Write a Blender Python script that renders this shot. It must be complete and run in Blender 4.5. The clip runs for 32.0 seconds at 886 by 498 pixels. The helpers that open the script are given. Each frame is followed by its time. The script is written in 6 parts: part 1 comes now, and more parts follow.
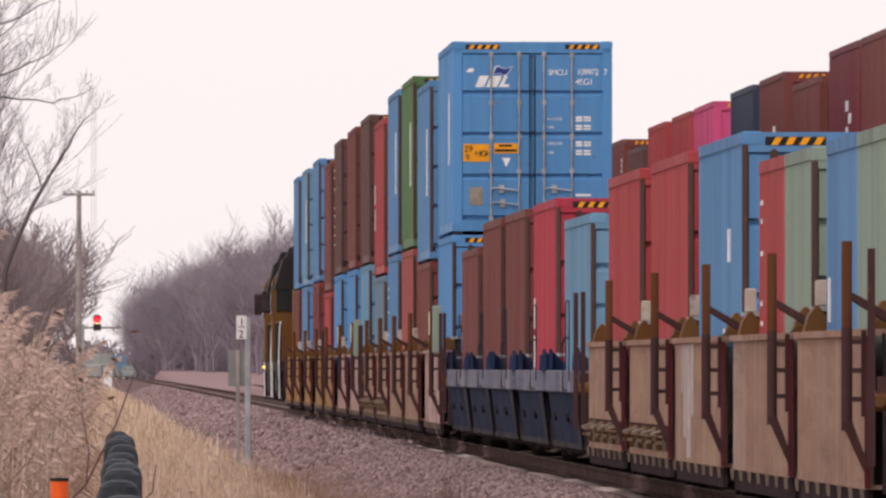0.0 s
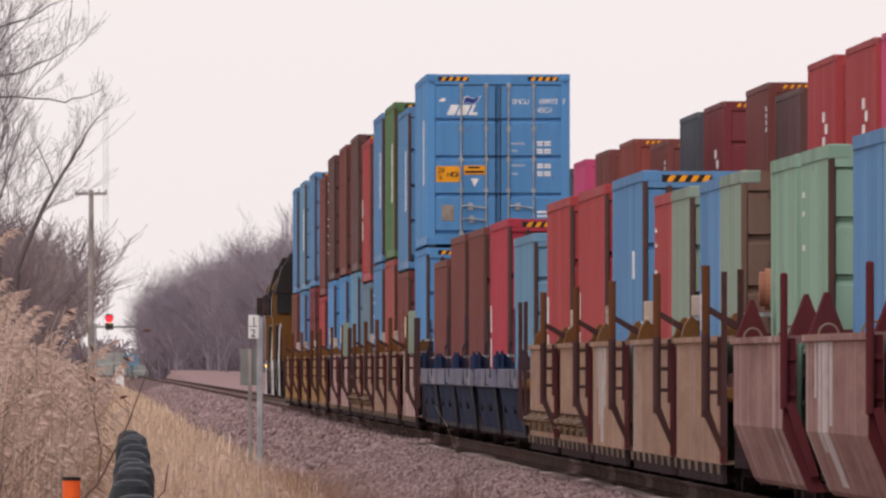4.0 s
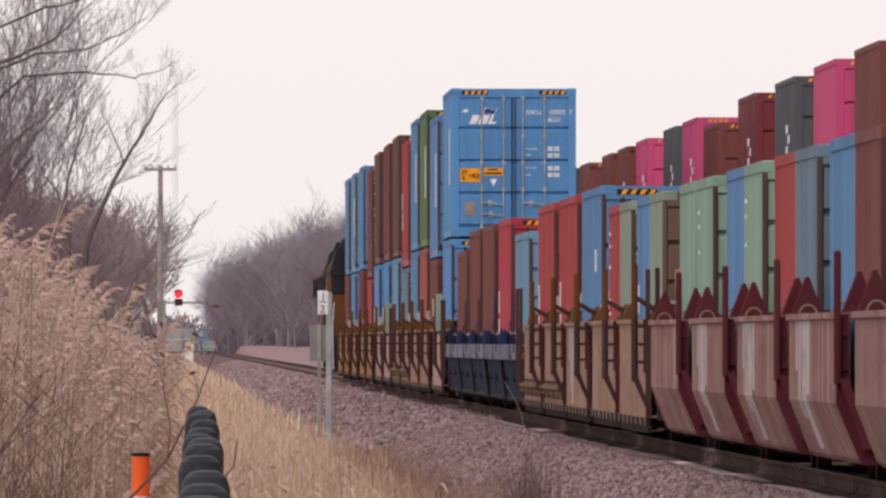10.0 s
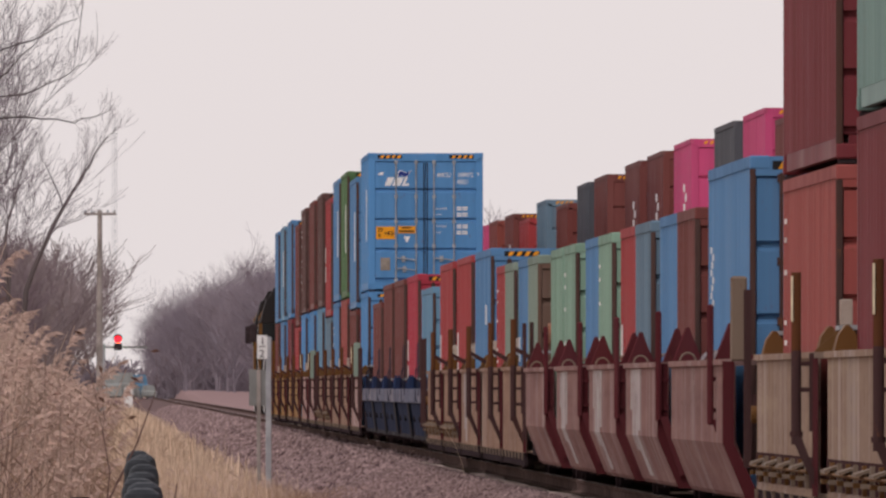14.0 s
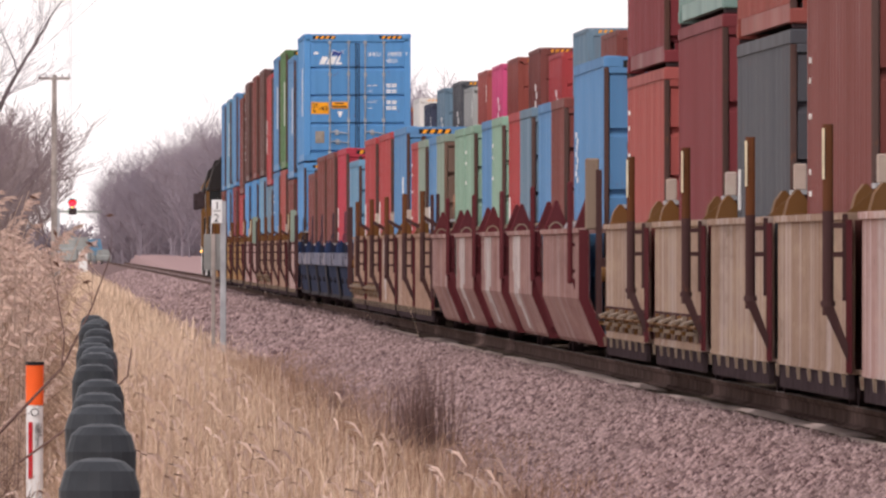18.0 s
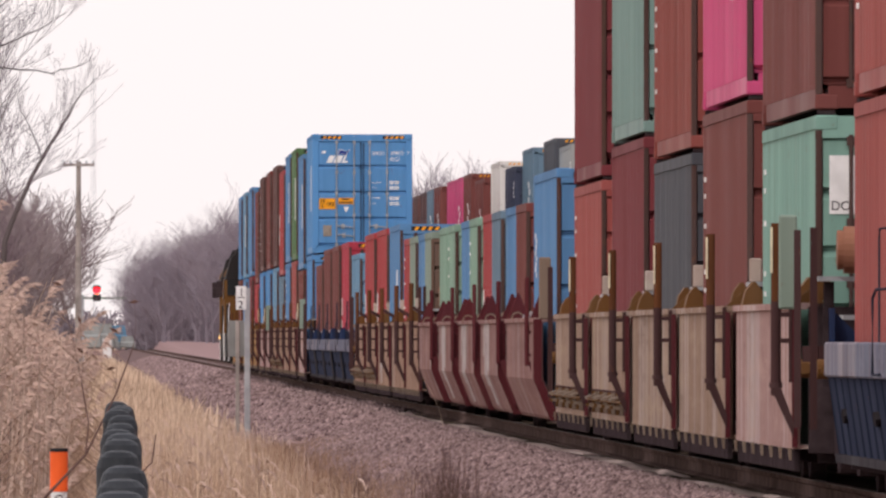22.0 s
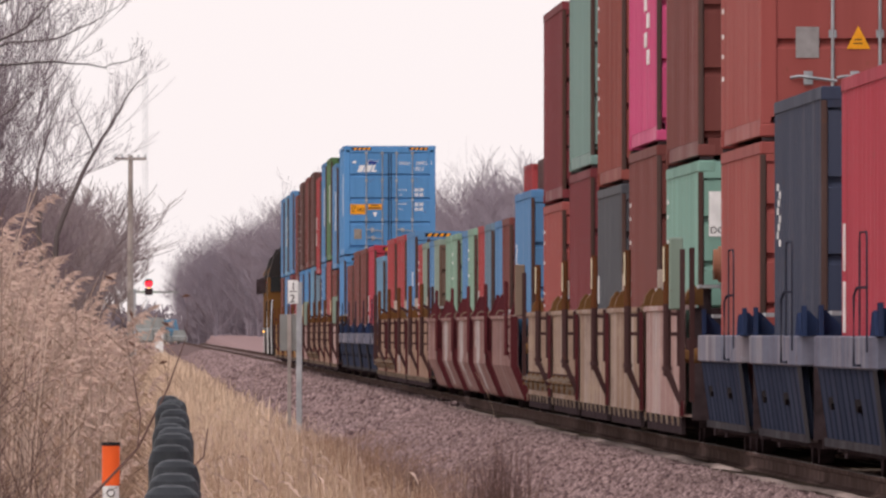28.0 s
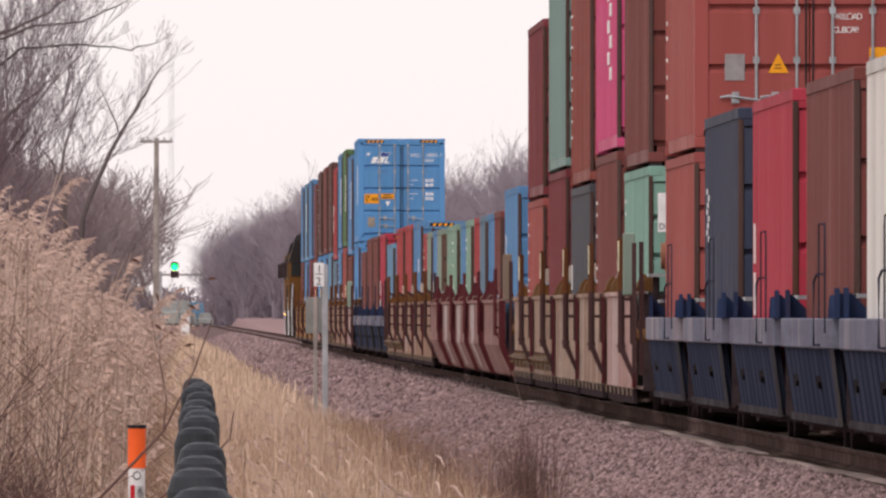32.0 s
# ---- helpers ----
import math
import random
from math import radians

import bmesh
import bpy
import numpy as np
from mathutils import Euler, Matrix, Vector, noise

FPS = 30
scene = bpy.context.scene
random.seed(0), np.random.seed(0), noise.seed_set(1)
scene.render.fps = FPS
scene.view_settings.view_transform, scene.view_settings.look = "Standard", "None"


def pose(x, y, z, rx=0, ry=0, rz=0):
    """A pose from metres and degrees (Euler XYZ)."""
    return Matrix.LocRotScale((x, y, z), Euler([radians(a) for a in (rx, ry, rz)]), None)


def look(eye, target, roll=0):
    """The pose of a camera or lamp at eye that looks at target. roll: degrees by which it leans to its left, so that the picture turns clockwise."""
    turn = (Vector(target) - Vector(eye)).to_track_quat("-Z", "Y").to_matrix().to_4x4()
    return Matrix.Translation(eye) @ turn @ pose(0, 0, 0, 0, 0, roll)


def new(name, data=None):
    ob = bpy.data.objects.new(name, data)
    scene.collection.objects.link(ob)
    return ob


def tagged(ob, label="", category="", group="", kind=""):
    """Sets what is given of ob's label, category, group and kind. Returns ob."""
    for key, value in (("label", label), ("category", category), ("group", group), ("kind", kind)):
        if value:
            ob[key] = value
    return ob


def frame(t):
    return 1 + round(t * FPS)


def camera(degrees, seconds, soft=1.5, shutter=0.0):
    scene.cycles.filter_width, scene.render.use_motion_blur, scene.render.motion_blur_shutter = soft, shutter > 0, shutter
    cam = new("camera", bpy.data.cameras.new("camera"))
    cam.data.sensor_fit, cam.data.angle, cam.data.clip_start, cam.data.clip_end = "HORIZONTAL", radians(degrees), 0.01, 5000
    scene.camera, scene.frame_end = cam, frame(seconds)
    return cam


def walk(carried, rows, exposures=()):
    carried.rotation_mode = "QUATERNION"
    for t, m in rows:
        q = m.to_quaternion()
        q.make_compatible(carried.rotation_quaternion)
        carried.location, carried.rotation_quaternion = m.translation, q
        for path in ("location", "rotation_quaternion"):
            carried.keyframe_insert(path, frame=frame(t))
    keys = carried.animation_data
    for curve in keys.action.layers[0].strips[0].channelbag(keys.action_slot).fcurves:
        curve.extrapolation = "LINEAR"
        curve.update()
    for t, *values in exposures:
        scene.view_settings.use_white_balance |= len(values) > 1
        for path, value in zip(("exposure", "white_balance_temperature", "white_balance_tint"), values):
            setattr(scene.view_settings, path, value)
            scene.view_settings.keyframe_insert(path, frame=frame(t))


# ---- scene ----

# ---- camera: stands still on the verge and is turned by hand; the track runs along +y ----
EYE_Z = 2.0
RAIL_Z = 0.82
LOOKS = (
    (0, -1.0225, 0.3341), (0.5, -0.9494, 0.3488), (1, -0.9201, 0.3512), (1.5, -0.9396, 0.3781), (2, -0.9408, 0.4012),
    (2.5, -0.9152, 0.4402), (3, -0.8994, 0.3805), (3.5, -0.9396, 0.3536), (4, -0.9883, 0.3318), (4.5, -1.0225, 0.3513),
    (6.5, -0.9908, 0.2634), (7, -1.0078, 0.2268), (7.5, -0.9445, 0.2244), (8, -0.8689, 0.2050), (8.5, -0.8543, 0.1100),
    (9, -0.8470, 0.0783), (9.5, -0.8252, 0.1806), (10, -0.7933, 0.2634), (10.5, -0.8592, 0.3073), (11, -0.9152, 0.2952),
    (11.5, -0.9518, 0.3075), (12, -0.9859, 0.3731), (12.5, -1.0078, 0.3585), (13, -1.0176, 0.3074), (13.5, -0.9944, 0.3391),
    (14, -0.9639, 0.3890), (14.5, -0.9348, 0.4074), (16.5, -1.0748, 0.3630), (17, -1.1114, 0.1313), (17.5, -1.0871, 0.0218),
    (18, -1.0918, 0.0072), (18.5, -1.0821, 0.0608), (19, -1.0040, 0.0972), (19.5, -0.9797, 0.0729), (20, -1.0066, 0.0462),
    (20.5, -1.0333, 0.0875), (21, -1.0309, 0.1071), (21.5, -1.0164, 0.1315), (22, -1.0236, 0.2508), (22.5, -1.0578, 0.2508),
    (23, -1.0334, 0.1705), (23.5, -0.9967, 0.1436), (24, -0.9165, 0.2045), (24.5, -0.8676, 0.2849), (25, -0.8700, 0.2215),
    (25.5, -0.8629, 0.1655), (27.5, -0.8702, 0.2094), (28, -0.8774, 0.2338), (28.5, -0.8848, 0.2924), (29, -0.8993, 0.3191),
    (29.5, -0.8896, 0.2874), (30, -0.9189, 0.2314), (30.5, -0.8969, 0.1900), (31, -0.8360, 0.1778), (31.5, -0.8091, 0.1705),
    (32, -0.8043, 0.1851),
)
# the film camera's own slow changes of exposure, in stops
STOPS = ((0, -0.02), (1, -0.09), (2, -0.22), (3, -0.19), (4, -0.13), (7, 0.06), (8, 0.03), (9, 0.15), (10, -0.09), (11, -0.11), (12, -0.22), (13, -0.12), (14, -0.36), (17, 0.03), (18, 0.30), (19, 0.17), (20, 0.26), (21, 0.22), (22, 0.04), (23, 0.03), (24, 0.0), (25, -0.08), (28, -0.02), (29, -0.17), (30, -0.05), (31, -0.01), (32, 0.0))
cam = camera(2.49515, 32.0, soft=2.5)
walk(cam, [(t, pose(0, 0, EYE_Z, 90 + pitch, 0, yaw)) for t, yaw, pitch in LOOKS], exposures=[(t, stop, 6500, 14) for t, stop in STOPS])

# ---- world and sun: bright overcast ----
world = bpy.data.worlds.new("sky")
scene.world = world
world.use_nodes = True
wn = world.node_tree
wn.nodes.clear()
sky = wn.nodes.new("ShaderNodeTexSky")
sky.sky_type = "NISHITA"
sky.sun_disc = False
sky.sun_elevation, sky.sun_rotation = radians(48), radians(205)
sky.air_density, sky.dust_density = 1.0, 4.0
bg_sky = wn.nodes.new("ShaderNodeBackground")
bg_sky.inputs["Strength"].default_value = 0.05
cloud = wn.nodes.new("ShaderNodeBackground")
cloud.inputs["Color"].default_value = (1.0, 0.93, 0.91, 1)
cloud.inputs["Strength"].default_value = 0.96
wadd = wn.nodes.new("ShaderNodeAddShader")
wout = wn.nodes.new("ShaderNodeOutputWorld")
wn.links.new(sky.outputs[0], bg_sky.inputs["Color"])
wn.links.new(bg_sky.outputs[0], wadd.inputs[0])
wn.links.new(cloud.outputs[0], wadd.inputs[1])
wn.links.new(wadd.outputs[0], wout.inputs["Surface"])

sun_data = bpy.data.lights.new("sun", "SUN")
sun_data.energy, sun_data.angle, sun_data.color = 0.5, radians(20), (1.0, 0.95, 0.9)
sun = new("sun", sun_data)
sun.matrix_world = look((0, 0, 60), (25, 55, 0))

# ---- helpers for meshes ----
rnd = random.Random(7)


def part(name, bm, material, parent=None, label="", at=None):
    """One mesh object from a bmesh (or a mesh), under a thing or a part."""
    if isinstance(bm, bmesh.types.BMesh):
        me = bpy.data.meshes.new(name)
        bm.to_mesh(me)
        bm.free()
        me.materials.append(material)
        ob = new(name, me)
    else:
        ob = new(name, bm)
        if material is not None:
            if len(bm.materials) == 0:
                bm.materials.append(material)
            ob.material_slots[0].link = "OBJECT"
            ob.material_slots[0].material = material
    if at is not None:
        ob.matrix_basis = at
    if parent is not None:
        ob.parent = parent
    if label:
        tagged(ob, label)
    return ob


def thing(name, label, category, group="", kind="", at=None):
    ob = new(name)
    ob.empty_display_size = 0.2
    tagged(ob, label, category, group, kind)
    if at is not None:
        ob.matrix_basis = at
    return ob


def box(bm, x0, y0, z0, x1, y1, z1):
    v = [bm.verts.new(c) for c in ((x0, y0, z0), (x1, y0, z0), (x1, y1, z0), (x0, y1, z0), (x0, y0, z1), (x1, y0, z1), (x1, y1, z1), (x0, y1, z1))]
    for q in ((0, 3, 2, 1), (4, 5, 6, 7), (0, 1, 5, 4), (1, 2, 6, 5), (2, 3, 7, 6), (3, 0, 4, 7)):
        bm.faces.new([v[i] for i in q])


def bevelled(bm, w=0.01, segments=1):
    bmesh.ops.bevel(bm, geom=bm.edges[:], offset=w, segments=segments, affect="EDGES", profile=0.5)
    return bm


def prism(bm, pts, axis, a, b):
    """Extrudes a closed outline along an axis: pts are the other two coordinates in order."""
    def at(p, c):
        return {"x": (c, p[0], p[1]), "y": (p[0], c, p[1]), "z": (p[0], p[1], c)}[axis]
    lo = [bm.verts.new(at(p, a)) for p in pts]
    hi = [bm.verts.new(at(p, b)) for p in pts]
    n = len(pts)
    bm.faces.new(lo)
    bm.faces.new(hi[::-1])
    for i in range(n):
        bm.faces.new((lo[i], hi[i], hi[(i + 1) % n], lo[(i + 1) % n]))
    bmesh.ops.recalc_face_normals(bm, faces=bm.faces[:])


def tube(bm, pts, r, sides=6, r_end=None):
    """A round bar along a line of points, tapering to r_end."""
    pts = [Vector(p) for p in pts]
    rings = []
    for i, p in enumerate(pts):
        d = (pts[min(i + 1, len(pts) - 1)] - pts[max(i - 1, 0)]).normalized()
        u = d.orthogonal().normalized() if abs(d.z) > 0.99 else d.cross(Vector((0, 0, 1))).normalized()
        w = d.cross(u)
        rr = r if r_end is None else r + (r_end - r) * i / (len(pts) - 1)
        rings.append([bm.verts.new(p + rr * (math.cos(a) * u + math.sin(a) * w)) for a in (2 * math.pi * k / sides for k in range(sides))])
    for a, b in zip(rings, rings[1:]):
        for k in range(sides):
            bm.faces.new((a[k], a[(k + 1) % sides], b[(k + 1) % sides], b[k]))
    bm.faces.new(rings[0][::-1])
    bm.faces.new(rings[-1])


def disc(bm, c, r, axis, a, b, sides=16):
    """A round drum along an axis between a and b."""
    pts = [(c[0] + r * math.cos(2 * math.pi * k / sides), c[1] + r * math.sin(2 * math.pi * k / sides)) for k in range(sides)]
    prism(bm, pts, axis, a, b)


def tri_mesh(name, verts, tris, material):
    """A large mesh of triangles from arrays."""
    verts, tris = np.asarray(verts, dtype=np.float32), np.asarray(tris, dtype=np.int32)
    me = bpy.data.meshes.new(name)
    me.vertices.add(len(verts))
    me.vertices.foreach_set("co", verts.ravel())
    me.loops.add(tris.size)
    me.loops.foreach_set("vertex_index", tris.ravel())
    me.polygons.add(len(tris))
    me.polygons.foreach_set("loop_start", np.arange(0, tris.size, 3, dtype=np.int32))
    me.update(calc_edges=True)
    me.materials.append(material)
    return me


# ---- materials ----
def nodes(name):
    m = bpy.data.materials.new(name)
    m.use_nodes = True
    nt = m.node_tree
    return m, nt, nt.nodes["Principled BSDF"]


def ramp(nt, source, lo, hi, a=0.0, b=1.0):
    r = nt.nodes.new("ShaderNodeMapRange")
    r.inputs["From Min"].default_value, r.inputs["From Max"].default_value = lo, hi
    r.inputs["To Min"].default_value, r.inputs["To Max"].default_value = a, b
    nt.links.new(source, r.inputs["Value"])
    return r.outputs["Result"]


def mix(nt, fac, a, b, mode="MIX"):
    m = nt.nodes.new("ShaderNodeMix")
    m.data_type, m.blend_type = "RGBA", mode
    for sock, val in ((m.inputs[0], fac), (m.inputs[6], a), (m.inputs[7], b)):
        if isinstance(val, (int, float)):
            sock.default_value = val
        elif isinstance(val, tuple):
            sock.default_value = (*val[:3], 1)
        else:
            nt.links.new(val, sock)
    return m.outputs[2]


def noise_out(nt, scale, stretch=(1, 1, 1), detail=3.0, space="Object", rough=0.55):
    tc = nt.nodes.new("ShaderNodeTexCoord")
    mp = nt.nodes.new("ShaderNodeMapping")
    mp.inputs["Scale"].default_value = stretch
    nz = nt.nodes.new("ShaderNodeTexNoise")
    nz.inputs["Scale"].default_value, nz.inputs["Detail"].default_value, nz.inputs["Roughness"].default_value = scale, detail, rough
    oi = nt.nodes.new("ShaderNodeObjectInfo")
    add = nt.nodes.new("ShaderNodeVectorMath")
    add.operation = "MULTIPLY_ADD"
    add.inputs[1].default_value = (37.0, 53.0, 71.0)
    comb = nt.nodes.new("ShaderNodeCombineXYZ")
    for i in range(3):
        nt.links.new(oi.outputs["Random"], comb.inputs[i])
    nt.links.new(tc.outputs[space], mp.inputs["Vector"])
    nt.links.new(comb.outputs[0], add.inputs[0])
    nt.links.new(mp.outputs[0], add.inputs[2])
    nt.links.new(add.outputs[0], nz.inputs["Vector"])
    return nz.outputs["Fac"]


def bump(nt, bsdf, height, strength, distance):
    b = nt.nodes.new("ShaderNodeBump")
    b.inputs["Strength"].default_value, b.inputs["Distance"].default_value = strength, distance
    nt.links.new(height, b.inputs["Height"])
    nt.links.new(b.outputs[0], bsdf.inputs["Normal"])


def painted(name, color, rough=0.45, fade=0.22, rust=0.5, streak=(0.16, 0.07, 0.04), metal=0.0, gloss=0.04):
    """Weathered paint on steel: sun-faded patches, dirt streaks that run down, rust spots."""
    m, nt, b = nodes(name)
    big = noise_out(nt, 0.7, (1, 0.6, 0.6), 4)
    run = noise_out(nt, 1.0, (5, 5, 0.22), 4)
    spots = noise_out(nt, 9.0, (1, 1, 0.6), 5, rough=0.7)
    pale = tuple(c * 0.85 + 0.15 * 0.35 for c in color)
    dark = tuple(c * 0.72 for c in color)
    c1 = mix(nt, ramp(nt, big, 0.35, 0.7, 0, fade * 1.6), color, pale)
    band = noise_out(nt, 1.0, (0.9, 0.9, 0.05), 4, rough=0.6)
    long_run = noise_out(nt, 1.0, (1.8, 1.8, 0.13), 5, rough=0.7)
    c1 = mix(nt, ramp(nt, band, 0.40, 0.68, 0, 0.75), c1, dark)
    c1 = mix(nt, ramp(nt, long_run, 0.58, 0.72, 0, rust), c1, tuple(0.5 * a + 0.5 * c for a, c in zip(dark, streak)))
    c2 = mix(nt, ramp(nt, run, 0.48, 0.75, 0, 0.6), c1, dark)
    c3 = mix(nt, ramp(nt, spots, 0.62, 0.72, 0, rust), c2, streak)
    nt.links.new(c3, b.inputs["Base Color"])
    nt.links.new(ramp(nt, big, 0.3, 0.7, rough - 0.08, rough + 0.15), b.inputs["Roughness"])
    b.inputs["Metallic"].default_value = metal
    b.inputs["Specular IOR Level"].default_value = gloss
    bump(nt, b, spots, 0.15, 0.004)
    return m


def plain(name, color, rough=0.6, metal=0.0, vary=0.25, scale=6.0, emit=0.0, gloss=0.1):
    m, nt, b = nodes(name)
    n = noise_out(nt, scale, (1, 1, 1), 4)
    nt.links.new(mix(nt, ramp(nt, n, 0.3, 0.7), tuple(c * (1 - vary) for c in color), tuple(min(1, c * (1 + vary)) for c in color)), b.inputs["Base Color"])
    b.inputs["Roughness"].default_value, b.inputs["Metallic"].default_value = rough, metal
    b.inputs["Specular IOR Level"].default_value = gloss
    if emit:
        b.inputs["Emission Color"].default_value = (*color, 1)
        b.inputs["Emission Strength"].default_value = emit
    return m


def slab_paint(name, color, white):
    """Car-side paint with broad pale vertical runs."""
    m, nt, b = nodes(name)
    run = noise_out(nt, 1.0, (0.2, 0.55, 0.04), 3)
    fine = noise_out(nt, 1.0, (3, 9, 0.35), 5)
    spots = noise_out(nt, 7.0, (1, 1, 0.5), 5, rough=0.7)
    thin = noise_out(nt, 1.0, (1, 2.2, 0.10), 4, rough=0.65)
    c0 = mix(nt, ramp(nt, run, 0.54, 0.70, 0, 0.8 * white), color, (0.47, 0.41, 0.39))
    c1 = mix(nt, ramp(nt, thin, 0.55, 0.72, 0, 0.4), c0, (0.14, 0.062, 0.036))
    c2 = mix(nt, ramp(nt, fine, 0.45, 0.8, 0, 0.18), c1, tuple(c * 0.55 for c in color))
    patch = noise_out(nt, 1.0, (1.5, 0.16, 2.4), 6, rough=0.75)
    c2 = mix(nt, ramp(nt, patch, 0.50, 0.66, 0, 0.55), c2, (min(0.5, color[0] * 1.35), color[1] * 1.45, color[2] * 1.35))
    c2 = mix(nt, ramp(nt, patch, 0.46, 0.30, 0, 0.6), c2, tuple(c * 0.6 for c in color))
    bright = noise_out(nt, 1.0, (1, 1.0, 0.05), 5, rough=0.7)
    c2 = mix(nt, ramp(nt, bright, 0.53, 0.62, 0, 0.75 * white ** 2), c2, (0.60, 0.52, 0.51))
    c3 = mix(nt, ramp(nt, spots, 0.58, 0.70, 0, 0.8), c2, (0.10, 0.048, 0.03))
    nt.links.new(c3, b.inputs["Base Color"])
    b.inputs["Roughness"].default_value = 0.75
    b.inputs["Specular IOR Level"].default_value = 0.0
    bump(nt, b, spots, 0.35, 0.01)
    return m


def leafy(name, a, b_col, rough=0.8, scale=0.6, through_light=0.0):
    """Plant stuff: every blade or twig varies a little, with broad patches."""
    m, nt, b = nodes(name)
    geo = nt.nodes.new("ShaderNodeNewGeometry")
    n = noise_out(nt, scale, (1, 0.3, 1), 4)
    c1 = mix(nt, ramp(nt, geo.outputs["Random Per Island"], 0.1, 0.9), a, b_col)
    c2 = mix(nt, ramp(nt, n, 0.35, 0.7, 0, 0.5), c1, tuple(c * 0.6 for c in a))
    nt.links.new(c2, b.inputs["Base Color"])
    b.inputs["Roughness"].default_value = rough
    b.inputs["Specular IOR Level"].default_value = 0.0
    return m


PAINT = {
    "blue": (0.085, 0.245, 0.48), "sea": (0.075, 0.275, 0.58), "sky": (0.13, 0.30, 0.46), "slate": (0.13, 0.22, 0.30),
    "red": (0.40, 0.045, 0.05), "crimson": (0.45, 0.03, 0.06), "maroon": (0.20, 0.034, 0.042), "brown": (0.19, 0.052, 0.045),
    "dusk": (0.13, 0.062, 0.057), "orange": (0.36, 0.078, 0.068), "rust": (0.27, 0.06, 0.046), "green": (0.09, 0.19, 0.075),
    "mint": (0.23, 0.385, 0.29), "sage": (0.235, 0.315, 0.255), "teal": (0.21, 0.40, 0.33), "jade": (0.19, 0.31, 0.28), "grey": (0.085, 0.09, 0.105),
    "navy": (0.045, 0.055, 0.095), "pink": (0.62, 0.06, 0.20), "white": (0.72, 0.70, 0.66), "silver": (0.36, 0.38, 0.37),
}
WORDS = {
    "blue": "blue", "sea": "bright blue", "sky": "pale blue", "slate": "slate blue", "red": "red", "crimson": "bright red", "maroon": "maroon",
    "brown": "brown", "dusk": "dark grey-brown", "orange": "orange-red", "rust": "rust-red", "green": "dark green", "mint": "light green",
    "sage": "grey-green", "teal": "teal green", "jade": "faded grey-teal", "grey": "dark grey", "navy": "navy blue", "pink": "magenta pink", "white": "white", "silver": "light grey",
}
paint = {k: painted("paint " + k, tuple(max(0.012, 0.97 * (c - 0.10 * (c - sum(v) / 3))) for c in v)) for k, v in PAINT.items()}
# door-end steel: rust, plus the shade of the gap between containers as colour
RUST_SHADE = painted("rusted end frame darkened for gap shade", (0.085, 0.050, 0.044), 0.75, 0.3, 0.9, gloss=0.0)
# top-rail paints are lightened: the sky's sheen along the edge is in the colour
whitened = {k: painted("sky-sheen rail " + k, tuple(0.75 * c + 0.075 for c in v), 0.8, 0.3, 0.4, gloss=0.0) for k, v in PAINT.items()}
MARK_WHITE = plain("marking white", (0.75, 0.75, 0.74), 0.6, vary=0.12)
MARK_DULL = plain("faded pale paint", (0.30, 0.28, 0.29), 0.7, vary=0.3, scale=14.0)
MARK_BLACK = plain("marking black", (0.02, 0.02, 0.022), 0.6)
MARK_AMBER = plain("marking amber", (0.78, 0.33, 0.02), 0.55, vary=0.1)
MARK_NAVY = plain("marking navy", (0.03, 0.05, 0.22), 0.55, vary=0.1)
MARK_RED = plain("marking red", (0.5, 0.02, 0.03), 0.55, vary=0.1)
STEEL_DARK = plain("dark steel", (0.048, 0.035, 0.038), 0.75, 0.0, 0.4, gloss=0.0)
STEEL_BAR = plain("galvanised bar", (0.34, 0.36, 0.38), 0.5, 0.5, 0.25)
RUBBER = plain("rubber", (0.03, 0.026, 0.028), 0.7, gloss=0.0)
TAN = slab_paint("tan car paint", (0.30, 0.195, 0.148), 0.35)
OCHRE = slab_paint("ochre car paint", (0.30, 0.212, 0.163), 0.7)
ROSE = slab_paint("dusty pink car paint", (0.255, 0.151, 0.14), 0.5)
PALE = slab_paint("pale car paint", (0.37, 0.24, 0.22), 1.0)
AMBER = slab_paint("amber car paint", (0.31, 0.175, 0.075), 0.5)
GREYBOX = slab_paint("grey sill paint", (0.16, 0.165, 0.215), 0.5)
INK = painted("dark blue car paint", (0.020, 0.025, 0.044), 0.65, 0.15, 0.3, gloss=0.0)
FLANGE = painted("scuffed grey flange paint", (0.055, 0.050, 0.056), 0.7, 0.5, 0.4, gloss=0.0)
INK_RIB = painted("worn blue-grey rib paint", (0.042, 0.050, 0.082), 0.65, 0.2, 0.3, gloss=0.0)
POST_BROWN = painted("golden-brown post steel", (0.13, 0.052, 0.024), 0.6, 0.2, 0.6, gloss=0.0)
SAND = plain("pale sand", (0.40, 0.315, 0.285), 0.95, 0, 0.25, 3.0, gloss=0.0)
WORN = painted("worn pale steel", (0.22, 0.165, 0.125), 0.6, 0.2, 0.8)
WORN_PALE = slab_paint("chalky worn steel", (0.42, 0.34, 0.29), 0.6)
RUSTED_END = painted("scabbed rusty door paint", (0.15, 0.095, 0.072), 0.8, 0.4, 1.0, gloss=0.0)
CREAM_GLINT = plain("cream highlight strip", (0.72, 0.64, 0.44), 0.4, vary=0.2)
SLATE_ROD = painted("dark slate rod paint", (0.035, 0.038, 0.058), 0.6, 0.2, 0.3, gloss=0.0)
LEAF = plain("dry brown leaf", (0.12, 0.065, 0.05), 0.8, 0, 0.3, 30.0, gloss=0.0)
ROYAL = painted("royal blue car paint", (0.028, 0.043, 0.098), 0.5, 0.1, 0.3, gloss=0.0)
UMBER = painted("umber car steel", (0.070, 0.036, 0.036), 0.6, 0.15, 0.6, gloss=0.0)
